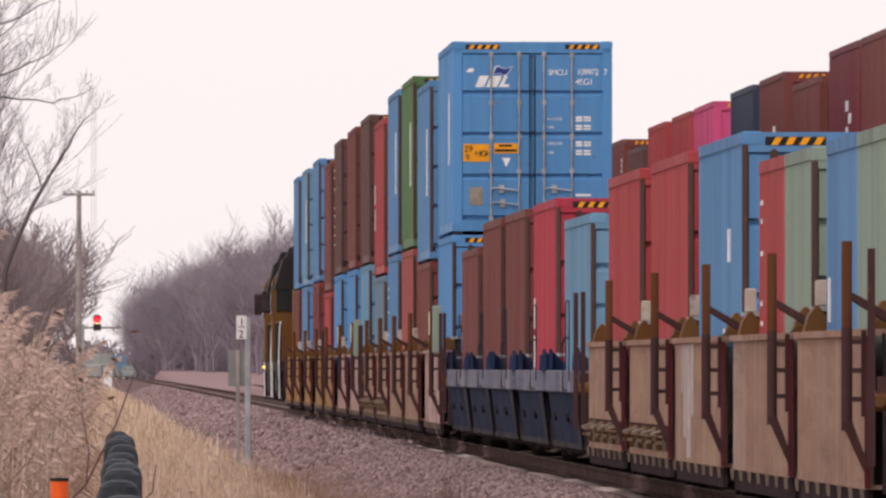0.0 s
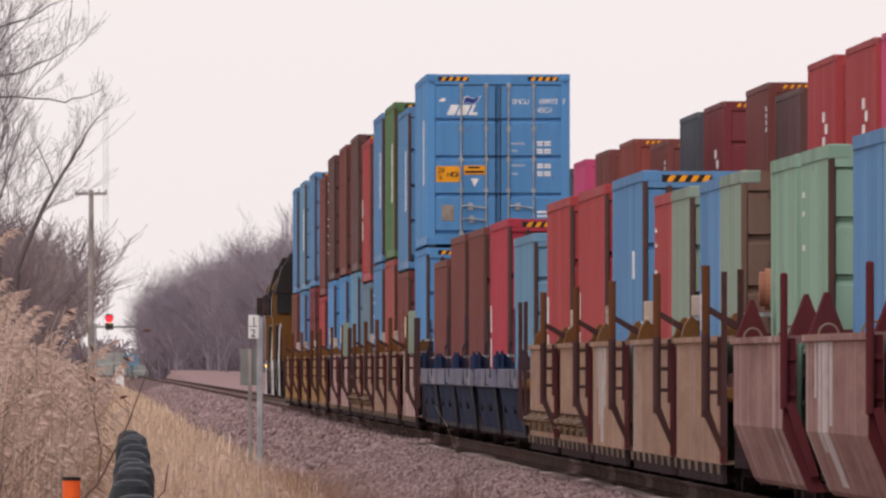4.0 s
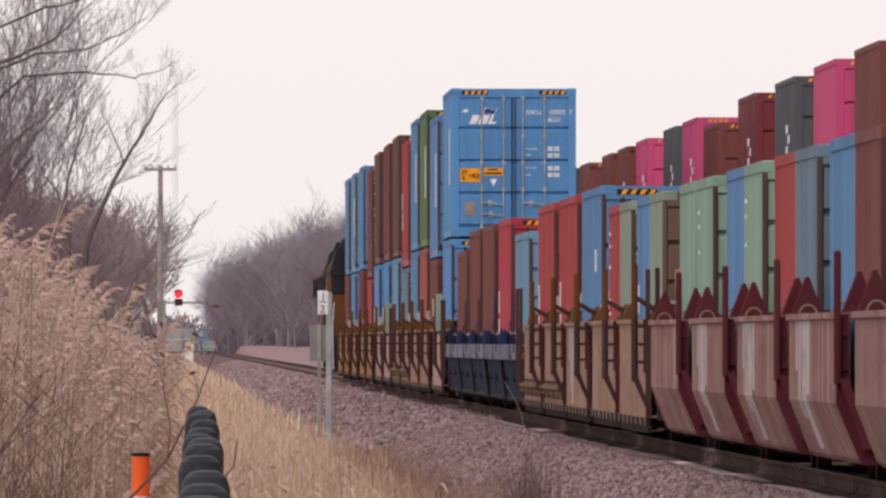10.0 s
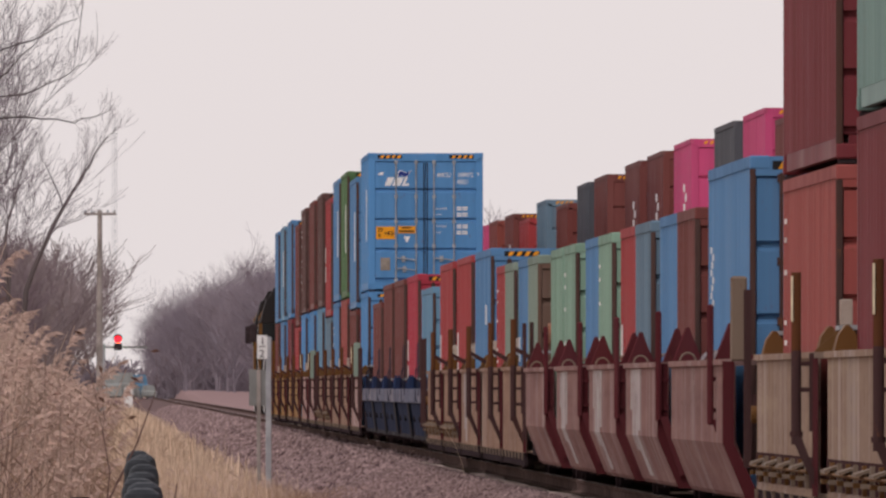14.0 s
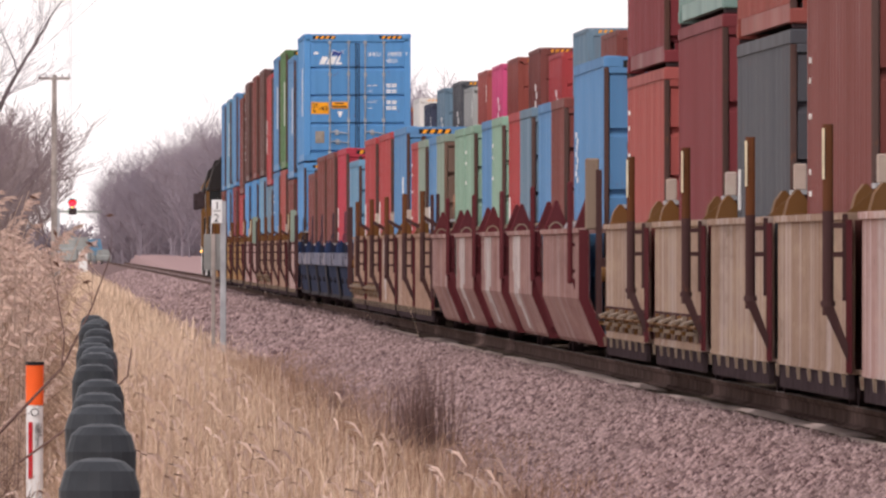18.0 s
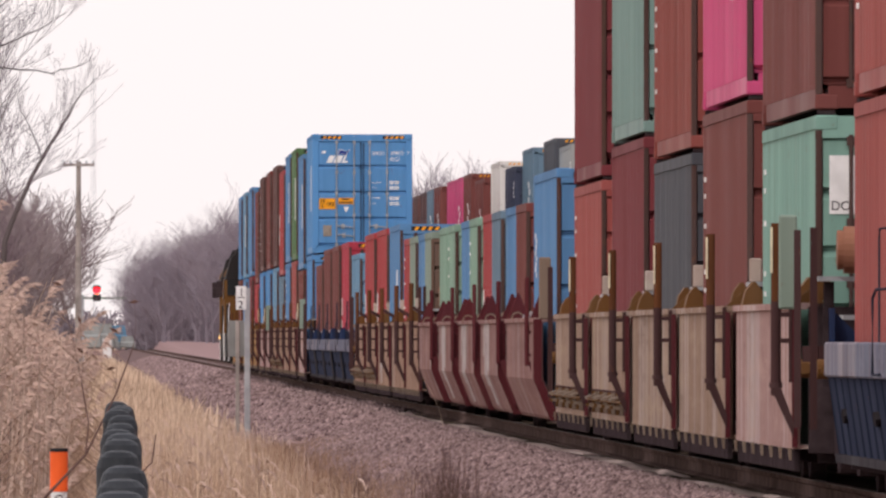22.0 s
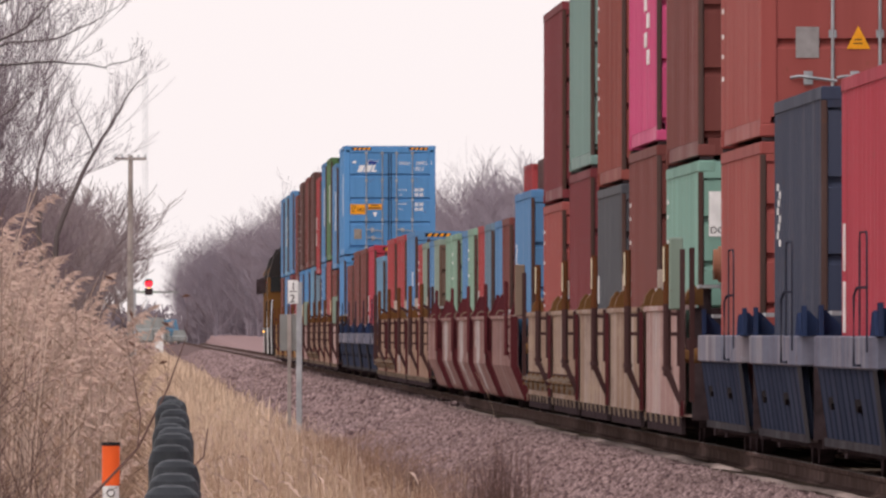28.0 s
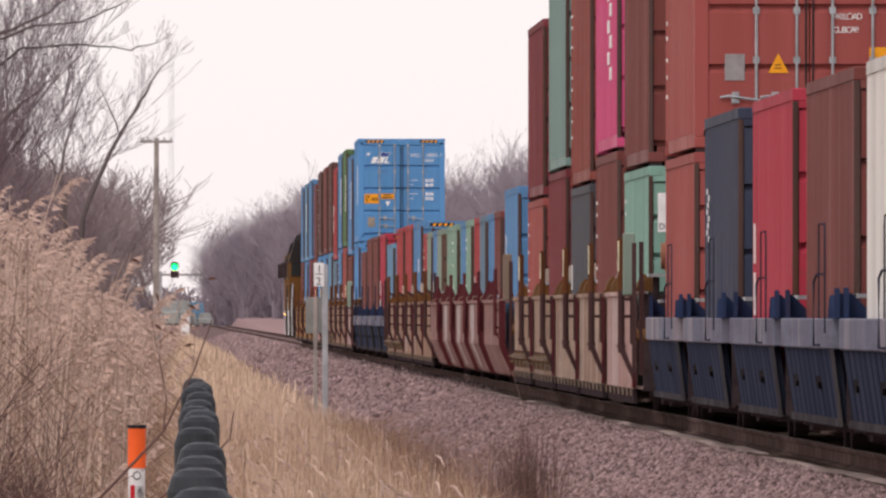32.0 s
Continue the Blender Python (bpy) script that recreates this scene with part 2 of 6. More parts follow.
OXIDE = painted("oxide red car steel", (0.105, 0.025, 0.030), 0.6, 0.15, 0.3, gloss=0.0)
RUSTY = painted("rusty ochre steel", (0.155, 0.075, 0.027), 0.6, 0.2, 0.6)
TANK = painted("tank paint", (0.30, 0.135, 0.085), 0.5, 0.2, 0.4)
LOCO_BODY = painted("engine amber paint", (0.165, 0.08, 0.025), 0.5, 0.1, 0.4)
LOCO_ROOF = painted("engine grey paint", (0.03, 0.026, 0.026), 0.6, 0.1, 0.3)
GLASS = plain("dark cab glass", (0.015, 0.018, 0.02), 0.12, vary=0.05, gloss=0.5)
RAIL_STEEL = plain("rail steel", (0.125, 0.085, 0.075), 0.8, 0.0, 0.35, 2.0, gloss=0.0)
RAIL_TOP = plain("worn rail head", (0.16, 0.12, 0.11), 0.5, 0.3, 0.2, 2.0)
SLEEPER = plain("weathered sleeper", (0.10, 0.075, 0.06), 0.9, 0, 0.4, 3.0, gloss=0.0)


def ground_material():
    m, nt, b = nodes("field soil and thatch")
    a = noise_out(nt, 0.25, (1, 0.4, 1), 5)
    c = noise_out(nt, 4.0, (1, 1, 1), 5)
    c1 = mix(nt, ramp(nt, a, 0.35, 0.65), (0.36, 0.265, 0.195), (0.45, 0.345, 0.26))
    nt.links.new(mix(nt, ramp(nt, c, 0.4, 0.7, 0, 0.6), c1, (0.22, 0.16, 0.11)), b.inputs["Base Color"])
    b.inputs["Roughness"].default_value = 0.95
    b.inputs["Specular IOR Level"].default_value = 0.0
    bump(nt, b, c, 0.6, 0.1)
    return m


def ballast_material(name, k=1.0):
    m, nt, b = nodes(name)
    geo = nt.nodes.new("ShaderNodeNewGeometry")
    tc = nt.nodes.new("ShaderNodeTexCoord")
    vo = nt.nodes.new("ShaderNodeTexVoronoi")
    vo.inputs["Scale"].default_value = 14.0
    nt.links.new(tc.outputs["Object"], vo.inputs["Vector"])
    n = noise_out(nt, 0.5, (1, 0.3, 1), 4)
    c0 = mix(nt, geo.outputs["Random Per Island"], (0.085 * k, 0.046 * k, 0.05 * k), (0.60 * k, 0.43 * k, 0.415 * k))
    c1 = mix(nt, ramp(nt, vo.outputs["Color"], 0.0, 1.0, 0, 0.2), c0, (0.31 * k, 0.24 * k, 0.235 * k))
    nt.links.new(mix(nt, ramp(nt, n, 0.4, 0.7, 0, 0.4), c1, (0.21 * k, 0.15 * k, 0.14 * k)), b.inputs["Base Color"])
    b.inputs["Roughness"].default_value = 0.9
    b.inputs["Specular IOR Level"].default_value = 0.0
    bump(nt, b, vo.outputs["Distance"], 0.8, 0.03)
    return m


SOIL = ground_material()
# bed is darker than the loose stones: shade between them put into colour
BALLAST_SHADED = ballast_material("ballast bed", 0.48)
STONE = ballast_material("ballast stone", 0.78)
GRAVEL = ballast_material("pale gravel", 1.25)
STRAW = leafy("dry grass", (0.82, 0.63, 0.475), (0.33, 0.235, 0.178))
REED = leafy("dry reed", (0.70, 0.545, 0.455), (0.20, 0.145, 0.125))
PLUME = leafy("reed plume", (0.72, 0.545, 0.465), (0.33, 0.235, 0.21))
BARK = leafy("grey bark", (0.15, 0.125, 0.125), (0.10, 0.085, 0.085))
TWIG = leafy("bare twigs", (0.24, 0.185, 0.205), (0.13, 0.098, 0.115))
# far wood: distance haze is mixed into the bark colour, paler and bluer
FARWOOD_HAZED = leafy("far bare wood with haze tint", (0.29, 0.25, 0.285), (0.215, 0.185, 0.215), scale=0.02)
# thicket beyond a kilometre: twig colour lightened to carry the haze
THICKET_HAZED = leafy("grey-brown thicket bark paled for haze", (0.32, 0.265, 0.27), (0.21, 0.172, 0.178), scale=0.05)
RUN_WHITE = slab_paint("whitewashed runs", (0.43, 0.37, 0.36), 1.0)
WEED = leafy("brown weeds", (0.42, 0.27, 0.19), (0.17, 0.105, 0.08))
STEM = leafy("dark weed stems", (0.16, 0.10, 0.09), (0.11, 0.07, 0.065))

# ---- ground, ballast, rails ----
TRACK_X = (6.88, 12.99)
bm = bmesh.new()
vs = [bm.verts.new(c) for c in ((-2500, -900, 0), (2500, -900, 0), (2500, 4800, 0), (-2500, 4800, 0))]
bm.faces.new(vs)
tagged(part("ground", bm, SOIL), "flat field of dry straw-coloured grass and soil", "ground", kind="structure")

bm = bmesh.new()
BED_X = (3.3, 3.55, 4.3, 5.15, 5.5, 14.4, 15.0, 16.6)
BED_Z = (-0.02, 0.03, 0.33, 0.60, 0.644, 0.644, 0.55, 0.0)
prism(bm, [(3.3, -0.2), *zip(BED_X, BED_Z), (16.6, -0.2)], "y", -600, 2600)
tagged(part("ballast_bed", bm, BALLAST_SHADED), "raised bed of grey-pink crushed stone ballast, darkened for gap shade", "ballast", kind="structure")


def rail(x):
    bm = bmesh.new()
    k = RAIL_Z - 0.75
    prism(bm, [(x + a, c + k) for a, c in ((-0.07, 0.575), (0.07, 0.575), (0.07, 0.59), (0.012, 0.61), (0.012, 0.70), (0.036, 0.712), (0.036, 0.745), (-0.036, 0.745), (-0.036, 0.712), (-0.012, 0.70), (-0.012, 0.61), (-0.07, 0.59))], "y", -600, 2600)
    ob = tagged(part("rail", bm, RAIL_STEEL), "long brown steel rail with a worn bright head", "rail", "running rails", "structure")
    bm = bmesh.new()
    box(bm, x - 0.03, -600, RAIL_Z - 0.004, x + 0.03, 2600, RAIL_Z)
    part("rail_head", bm, RAIL_TOP, ob, "polished running surface")
    return ob


for tx in TRACK_X:
    for side in (-0.7535, 0.7535):
        rail(tx + side)

# sleepers
bm = bmesh.new()
box(bm, -1.3, -0.115, RAIL_Z - 0.31, 1.3, 0.115, RAIL_Z - 0.172)
sleeper_mesh = bpy.data.meshes.new("sleeper")
bevelled(bm, 0.012).to_mesh(sleeper_mesh)
bm.free()
sleepers = thing("sleeper_row", "row of weathered dark timber sleepers in ballast", "sleepers", kind="structure")
for k in range(200):
    part("sleeper", sleeper_mesh, SLEEPER, sleepers, at=pose(TRACK_X[0] + 0.03 * math.sin(k * 7.3), 118 + 0.56 * k, 0.005 * math.sin(k * 3.1), 0, 0, 0.6 * math.sin(k * 1.7)))
base = np.array([(x, y, z) for z in (RAIL_Z - 0.31, RAIL_Z - 0.172) for x, y in ((-1.3, -0.115), (1.3, -0.115), (1.3, 0.115), (-1.3, 0.115))])
btri = np.array([(4, 5, 6), (4, 6, 7), (0, 1, 5), (0, 5, 4), (1, 2, 6), (1, 6, 5), (2, 3, 7), (2, 7, 6), (3, 0, 4), (3, 4, 7)])
V, F = [], []
for tx, y0, y1 in ((TRACK_X[0], 118 + 0.56 * 200, 900), (TRACK_X[1], 118, 900)):
    for k, y in enumerate(np.arange(y0, y1, 0.56)):
        F.append(btri + 8 * len(V))
        V.append(base + (tx + 0.03 * math.sin(k * 5.1), y, 0.005 * math.sin(k * 2.3)))
tagged(new("sleepers_far", tri_mesh("sleepers_far", np.concatenate(V), np.concatenate(F), SLEEPER)), "weathered dark timber sleepers of both tracks", "sleepers", kind="stuff")

# ---- container kit: origin at the middle of the underside, doors at -y ----
SHARED = {}


def shared(key, build):
    if key not in SHARED:
        bm = bmesh.new()
        build(bm)
        me = bpy.data.meshes.new(key[0])
        bm.to_mesh(me)
        bm.free()
        SHARED[key] = me
    return SHARED[key]


def corrugated(bm, length, z0, z1, depth=0.036, pitch=0.278):
    """A trapezoid-folded sheet in the y-z plane that bulges towards -x."""
    n = int(length / pitch)
    pitch = length / n
    ys = []
    for k in range(n):
        y = -length / 2 + k * pitch
        ys += [(y, 0), (y + 0.25 * pitch, 0), (y + 0.5 * pitch, -depth), (y + 0.75 * pitch, -depth)]
    ys.append((length / 2, 0))
    lo = [bm.verts.new((x, y, z0)) for y, x in ys]
    hi = [bm.verts.new((x, y, z1)) for y, x in ys]
    for i in range(len(ys) - 1):
        bm.faces.new((lo[i + 1], lo[i], hi[i], hi[i + 1]))


def casting(bm):
    box(bm, -0.089, -0.081, 0, 0.089, 0.081, 0.118)
    bevelled(bm, 0.012)


def door_leaf(b, H, ridges):
    """One folded leaf, 1.13 wide, with pressed panels between ledges; it bulges towards -y."""
    top = H - 0.172
    step = (top - 0.19) / ridges
    pts = [(0.05, top), (0.05, 0.19), (0.0, 0.19)]
    for k in range(ridges):
        z0, z1 = 0.19 + k * step, 0.19 + (k + 1) * step
        pts += [(0.022, z0 + 0.018), (0.022, z0 + 0.045), (-0.034, z0 + 0.062), (-0.034, z1 - 0.03), (0.0, z1 - 0.004)]
    pts.append((0.0, top))
    prism(b, pts, "x", -0.575, 0.575)


def locking_bar(bm, H):
    tube(bm, [(0, -0.055, 0.17), (0, -0.055, H - 0.15)], 0.016, 6)
    for z in (0.2, 0.32 * H, 0.5 * H, 0.68 * H, H - 0.2):
        box(bm, -0.035, -0.062, z - 0.035, 0.035, 0.0, z + 0.035)


def handle(bm):
    tube(bm, [(0, -0.06, 0), (0.08, -0.075, 0.015), (0.42, -0.075, -0.03)], 0.014, 5)
    box(bm, 0.12, -0.065, -0.06, 0.2, 0.0, 0.06)


def stripes(bm, H):
    """Slanted bars near one end of the header."""
    for k in range(4):
        x = 0.12 * (k - 1.5)
        prism(bm, [(x - 0.03, H - 0.115), (x + 0.03, H - 0.115), (x + 0.07, H - 0.05), (x + 0.01, H - 0.05)], "y", -0.004, 0.002)


def container(color, L, H, at, detail=2, marks=None, stripe=None, front=False, label=""):
    """A dry-freight container with corrugated sides; front: the plain corrugated end faces -y."""
    size = "forty-foot" if L > 10 else "twenty-foot"
    lab = label or "%s %s steel shipping container, weathered, riding in a rail car" % (WORDS[color], size)
    c = thing("shipping_container", lab, "container", "containers on the trains", at=at)
    mat, W = paint[color], 2.438
    hl, hw = L / 2, W / 2
    side = shared(("side_panel", L, H), lambda b: corrugated(b, L - 0.3, 0.165, H - 0.075))
    part("side_panel", side, mat, c, at=pose(-hw + 0.045, 0, 0))
    part("side_panel", side, mat, c, at=pose(hw - 0.045, 0, 0, 0, 0, 180))
    part("roof", shared(("roof", L), lambda b: box(b, -hw + 0.05, -hl + 0.05, -0.03, hw - 0.05, hl - 0.05, 0.0)), mat, c, at=pose(0, 0, H - 0.02))
    if detail > 1:
        part("floor", shared(("container_floor", L), lambda b: box(b, -hw + 0.1, -hl + 0.12, 0.04, hw - 0.1, hl - 0.12, 0.16)), STEEL_DARK, c)
    for sx in (-1, 1) if detail > 1 else (-1,):
        part("bottom_rail", shared(("bottom_rail", L), lambda b: box(b, -0.03, -hl + 0.45, 0.02, 0.03, hl - 0.45, 0.165)), mat, c, at=pose(sx * (hw - 0.05), 0, 0))
    wall = shared(("end_panel", H), lambda b: corrugated(b, W - 0.3, 0.16, H - 0.1, 0.045, 0.25))
    part("end_panel", wall, mat, c, at=pose(0, hl - 0.08, 0, 0, 0, -90))
    if front:
        part("end_panel", wall, mat, c, at=pose(0, -hl + 0.08, 0, 0, 0, 90))
    post = shared(("corner_post", H), lambda b: (box(b, -0.075, -0.07, 0.11, 0.075, 0.07, H - 0.11), bevelled(b, 0.012)))
    cast = shared(("corner_casting",), casting)
    for sx in (-1, 1):
        for sy in (-1, 1):
            if detail == 2 and sy < 0 and not front:
                slim = shared(("slim_post", H), lambda b: (box(b, -0.026, -0.06, 0.11, 0.026, 0.06, H - 0.11), bevelled(b, 0.01)))
                part("corner_post", slim, RUST_SHADE, c, "rusted corner post darkened for gap shade", at=pose(sx * (hw - 0.03), -(hl - 0.065), 0))
            else:
                part("corner_post", post, mat, c, at=pose(sx * (hw - 0.08), sy * (hl - 0.075), 0))
            if detail > 1:
                for z in (0, H - 0.118):
                    part("corner_casting", cast, mat, c, at=pose(sx * (hw - 0.089), sy * (hl - 0.081), z))
        part("top_rail", shared(("top_rail", L), lambda b: box(b, -0.045, -hl + 0.14, -0.1, 0.045, hl - 0.14, 0.0)), whitened[color], c, at=pose(sx * (hw - 0.043), 0, H - 0.004))
    for sy in (-1, 1):
        part("header", shared(("header",), lambda b: box(b, -hw + 0.055, -0.05, -0.17, hw - 0.055, 0.05, 0)), mat, c, at=pose(0, sy * (hl - 0.055), H - 0.006))
        if detail > 1:
            part("end_sill", shared(("end_sill",), lambda b: box(b, -hw + 0.1, -0.05, 0, hw - 0.1, 0.05, 0.17)), mat, c, at=pose(0, sy * (hl - 0.055), 0.012))
    if stripe is None:
        stripe = H > 2.7
    if stripe:
        for sx in (-1, 1):
            if detail > 1:
                part("stripe_ground", shared(("stripe_ground", H), lambda b: box(b, -0.26, -0.0015, H - 0.12, 0.26, 0.002, H - 0.045)), MARK_BLACK, c, "black stripe ground", at=pose(sx * (hw - 0.46), -hl + 0.002, 0))
            part("warning_stripes", shared(("warning_stripes", H), lambda b: stripes(b, H)), MARK_AMBER, c, at=pose(sx * (hw - 0.46), -hl + 0.002, 0), label="amber slanted height warning stripes")
    if not front:
        ridges = 4 if H > 2.7 else 5
        leaf = shared(("door", H), lambda b: door_leaf(b, H, ridges))
        for sx in (-1, 1):
            d = part("door", leaf, mat, c, at=pose(sx * 0.583, -hl + 0.06, 0))
            if detail > 1:
                part("door_gasket", shared(("door_gasket", H), lambda b: box(b, -0.011, -0.040, 0.2, 0.011, -0.03, H - 0.21)), RUBBER, d, "black rubber door gasket", at=pose(-sx * 0.545, 0, 0))
            if detail == 2:
                for dx in (-0.36, 0.06) if sx < 0 else (-0.06, 0.36):
                    part("locking_bar", shared(("locking_bar", H), lambda b: locking_bar(b, H)), RUST_SHADE, d, "rusty locking bar", at=pose(dx, 0, 0))
            if detail > 2:
                for z in (0.09, 0.36, 0.64, 0.90):
                    part("hinge", shared(("hinge",), lambda b: box(b, -0.07, -0.045, -0.03, 0.07, 0.0, 0.03)), mat, d, at=pose(sx * 0.56, 0, z * H))
                for k, dx in enumerate((-0.045, 0.382) if sx < 0 else (-0.406, 0.018)):
                    part("locking_bar", shared(("locking_bar", H), lambda b: locking_bar(b, H)), STEEL_BAR, d, "galvanised locking bar", at=pose(dx, 0, 0))
                    if k == 0:
                        part("handle", shared(("handle",), handle), STEEL_BAR, d, "galvanised door handle", at=pose(dx, -0.004, 0.225 * H))
                        if sx < 0:
                            part("handle", shared(("handle",), handle), STEEL_BAR, d, "galvanised door handle", at=pose(dx + 0.02, -0.004, 0.15 * H))
    if marks:
        for name, bars, m in marks:
            for y0, z0, y1, z1 in bars:
                bar = shared(("side_marking", round(y1 - y0, 2), round(z1 - z0, 2)), lambda b: box(b, -0.008, (y0 - y1) / 2, (z0 - z1) / 2, 0.008, (y1 - y0) / 2, (z1 - z0) / 2))
                part(name, bar, m, c, at=pose(-hw + 0.004, (y0 + y1) / 2, (z0 + z1) / 2))
    return c


def side_marks(rr, L, H, kind):
    """Small lettering bars on the sides, near an end."""
    hl = L / 2
    if kind == "dots":
        return [("side_marking", [(hl - 0.7 + 0.1 * (k % 3 == 1), 0.22 * H + 0.21 * k + 0.03 * math.sin(k * 2.9), hl - 0.54, 0.22 * H + 0.21 * k + 0.042 + 0.03 * math.sin(k * 2.9)) for k in range(9) if k != 5], MARK_WHITE)]
    if kind == "strip":
        return [("side_marking", [(hl - 0.70, 0.30 * H, hl - 0.5, 0.44 * H), (hl - 0.66, 0.47 * H, hl - 0.5, 0.60 * H)], MARK_WHITE)]
    if kind == "column":
        y = -hl + 2.6
        return [("side_marking", [(y + 0.15 * (k % 3 == 1), 0.36 * H + 0.1 * k, y + 0.55 - 0.15 * (k % 4 == 2), 0.36 * H + 0.093 + 0.1 * k) for k in range(11)], MARK_WHITE)]
    if kind == "scribble":
        return [("side_marking", [(hl - 1.6 + 0.28 * ((k * 5) % 3), 0.56 * H + 0.07 * k, hl - 1.46 + 0.28 * ((k * 5) % 3), 0.56 * H + 0.06 + 0.07 * k) for k in range(8)], MARK_WHITE)]
    if kind == "low":
        return [("side_marking", [(-hl + 4.4, 0.10 * H, -hl + 5.0, 0.42 * H), (-hl + 3.2, 0.10 * H, -hl + 3.7, 0.36 * H), (-hl + 3.4, 0.62 * H, -hl + 3.8, 0.72 * H)], MARK_WHITE)]
    if kind == "logo":
        y = -hl + 3.2
        return [("side_marking", [(y + 1.1 * (k % 2), 0.30 * H + 0.2 * k, y + 0.9 + 1.1 * (k % 2), 0.30 * H + 0.16 + 0.2 * k) for k in range(6)], MARK_WHITE)]
    if kind == "code":
        y = -hl + 0.9
        return [("side_marking", [(y, H - 0.5 - 0.12 * k, y + 0.35, H - 0.42 - 0.12 * k) for k in range(4)], MARK_WHITE)]
    return None


# what is lettered on the side of each load: station of its car -> kinds, in the order of the loads and the upper container
SIDE_MARKS = {533.0: (None, None), 512.5: (None, "column"), 447.0: (None, "dots"), 404.5: (None, None), 385.0: (None, "strip"), 368.0: ("dots", "column"), 352.0: (None, "column"),
              335.3: (None, "column"), 315.4: (None, "column"), 247.9: ("strip",), 211.8: ("strip",), 195.5: ("strip",), 180.0: ("low",), 163.5: ("dots", None), 148.2: ("strip", None),
              127.2: (None, "dots"), 110.0: (None, "dots"), 94.0: ("strip", None), 62.0: ("scribble",), 41.2: ("dots", None), 24.7: (None, None), 8.8: ("strip", "dots"), -6.9: ("dots", "logo"),
              -23.0: ("dots", None), -43.0: (None, "dots"), -59.2: ("scribble",), -76.2: ("strip",), -92.2: (None,)}


# ---- well cars: origin on the rail head, sides at -x and +x ----
STYLES = {
    # sill, posts, fins, kind
    "tan": (TAN, UMBER, RUSTY, "slab"), "ochre": (OCHRE, UMBER, RUSTY, "slab"), "pale": (PALE, UMBER, RUSTY, "slab"),
    "amber": (AMBER, UMBER, RUSTY, "slab"), "rose": (ROSE, OXIDE, OXIDE, "tub"), "ink": (GREYBOX, ROYAL, ROYAL, "ribbed"),
}
STYLE_WORDS = {"tan": "tan", "ochre": "ochre-tan rust-streaked", "pale": "pale pinkish weathered", "amber": "amber-brown", "rose": "dusty pink streaked", "ink": "grey and dark blue ribbed"}


def sill_slab(b, hl):
    prism(b, [(-1.41, 0.36), (-1.41, 1.40), (-1.44, 1.40), (-1.44, 1.45), (-1.25, 1.45), (-1.25, 1.40), (-1.36, 1.40), (-1.36, 0.36), (-1.30, 0.36), (-1.30, 0.33), (-1.415, 0.33), (-1.415, 0.36)], "y", -hl, hl)


def sill_tub(b, hl):
    prism(b, [(-1.54, 0.70), (-1.54, 1.36), (-1.57, 1.37), (-1.57, 1.42), (-1.26, 1.42), (-1.26, 1.37), (-1.48, 1.36), (-1.48, 0.72), (-1.30, 0.27), (-1.05, 0.27), (-1.05, 0.22), (-1.33, 0.22), (-1.37, 0.26)], "y", -hl, hl)


def sill_box(b, hl):
    """A box beam with rounded ends that stop short of the car's ends."""
    e = hl - 0.30
    prism(b, [(-1.24, -e), (-1.40, -e), (-1.44, -e + 0.5), (-1.45, -e + 1.3), (-1.45, e - 1.3), (-1.44, e - 0.5), (-1.40, e), (-1.24, e)], "z", 0.90, 1.15)
    bevelled(b, 0.012)


def ribbed_panel(b, hl):
    prism(b, [(-1.40, 0.90), (-1.315, 0.30), (-1.26, 0.30), (-1.34, 0.90)], "y", -hl, hl)


def rib(b, y):
    """An upright pressed rib on the sloping side."""
    v = [b.verts.new(c) for x, z in ((-1.40, 0.90), (-1.315, 0.33)) for c in ((x - 0.014, y - 0.26, z), (x - 0.014, y + 0.26, z), (x + 0.02, y + 0.36, z), (x + 0.02, y - 0.36, z))]
    for q in ((0, 1, 2, 3), (7, 6, 5, 4), (0, 4, 5, 1), (1, 5, 6, 2), (2, 6, 7, 3), (3, 7, 4, 0)):
        b.faces.new([v[i] for i in q])
    bmesh.ops.recalc_face_normals(b, faces=b.faces[:])


def bogie(parent, y, material):
    t = part("bogie", shared(("bogie_bolster",), lambda b: box(b, -1.1, -0.22, 0.32, 1.1, 0.22, 0.62)), STEEL_DARK, parent, at=pose(0, y, 0))
    frame_mesh = shared(("side_frame",), lambda b: prism(b, [(-1.15, 0.42), (-0.95, 0.28), (-0.45, 0.28), (-0.3, 0.16), (0.3, 0.16), (0.45, 0.28), (0.95, 0.28), (1.15, 0.42), (1.0, 0.58), (0.35, 0.68), (-0.35, 0.68), (-1.0, 0.58)], "x", -0.09, 0.09))
    wheel_mesh = shared(("wheel",), lambda b: (disc(b, (0, 0), 0.42, "x", -0.065, 0.065, 20), disc(b, (0, 0), 0.12, "x", -0.11, 0.11, 10)))
    for sx in (-1, 1):
        part("side_frame", frame_mesh, STEEL_DARK, t, at=pose(sx * 1.02, 0, 0))
        for sy in (-0.88, 0.88):
            part("wheel", wheel_mesh, STEEL_DARK, t, at=pose(sx * 0.72, sy, 0.42))
    return t


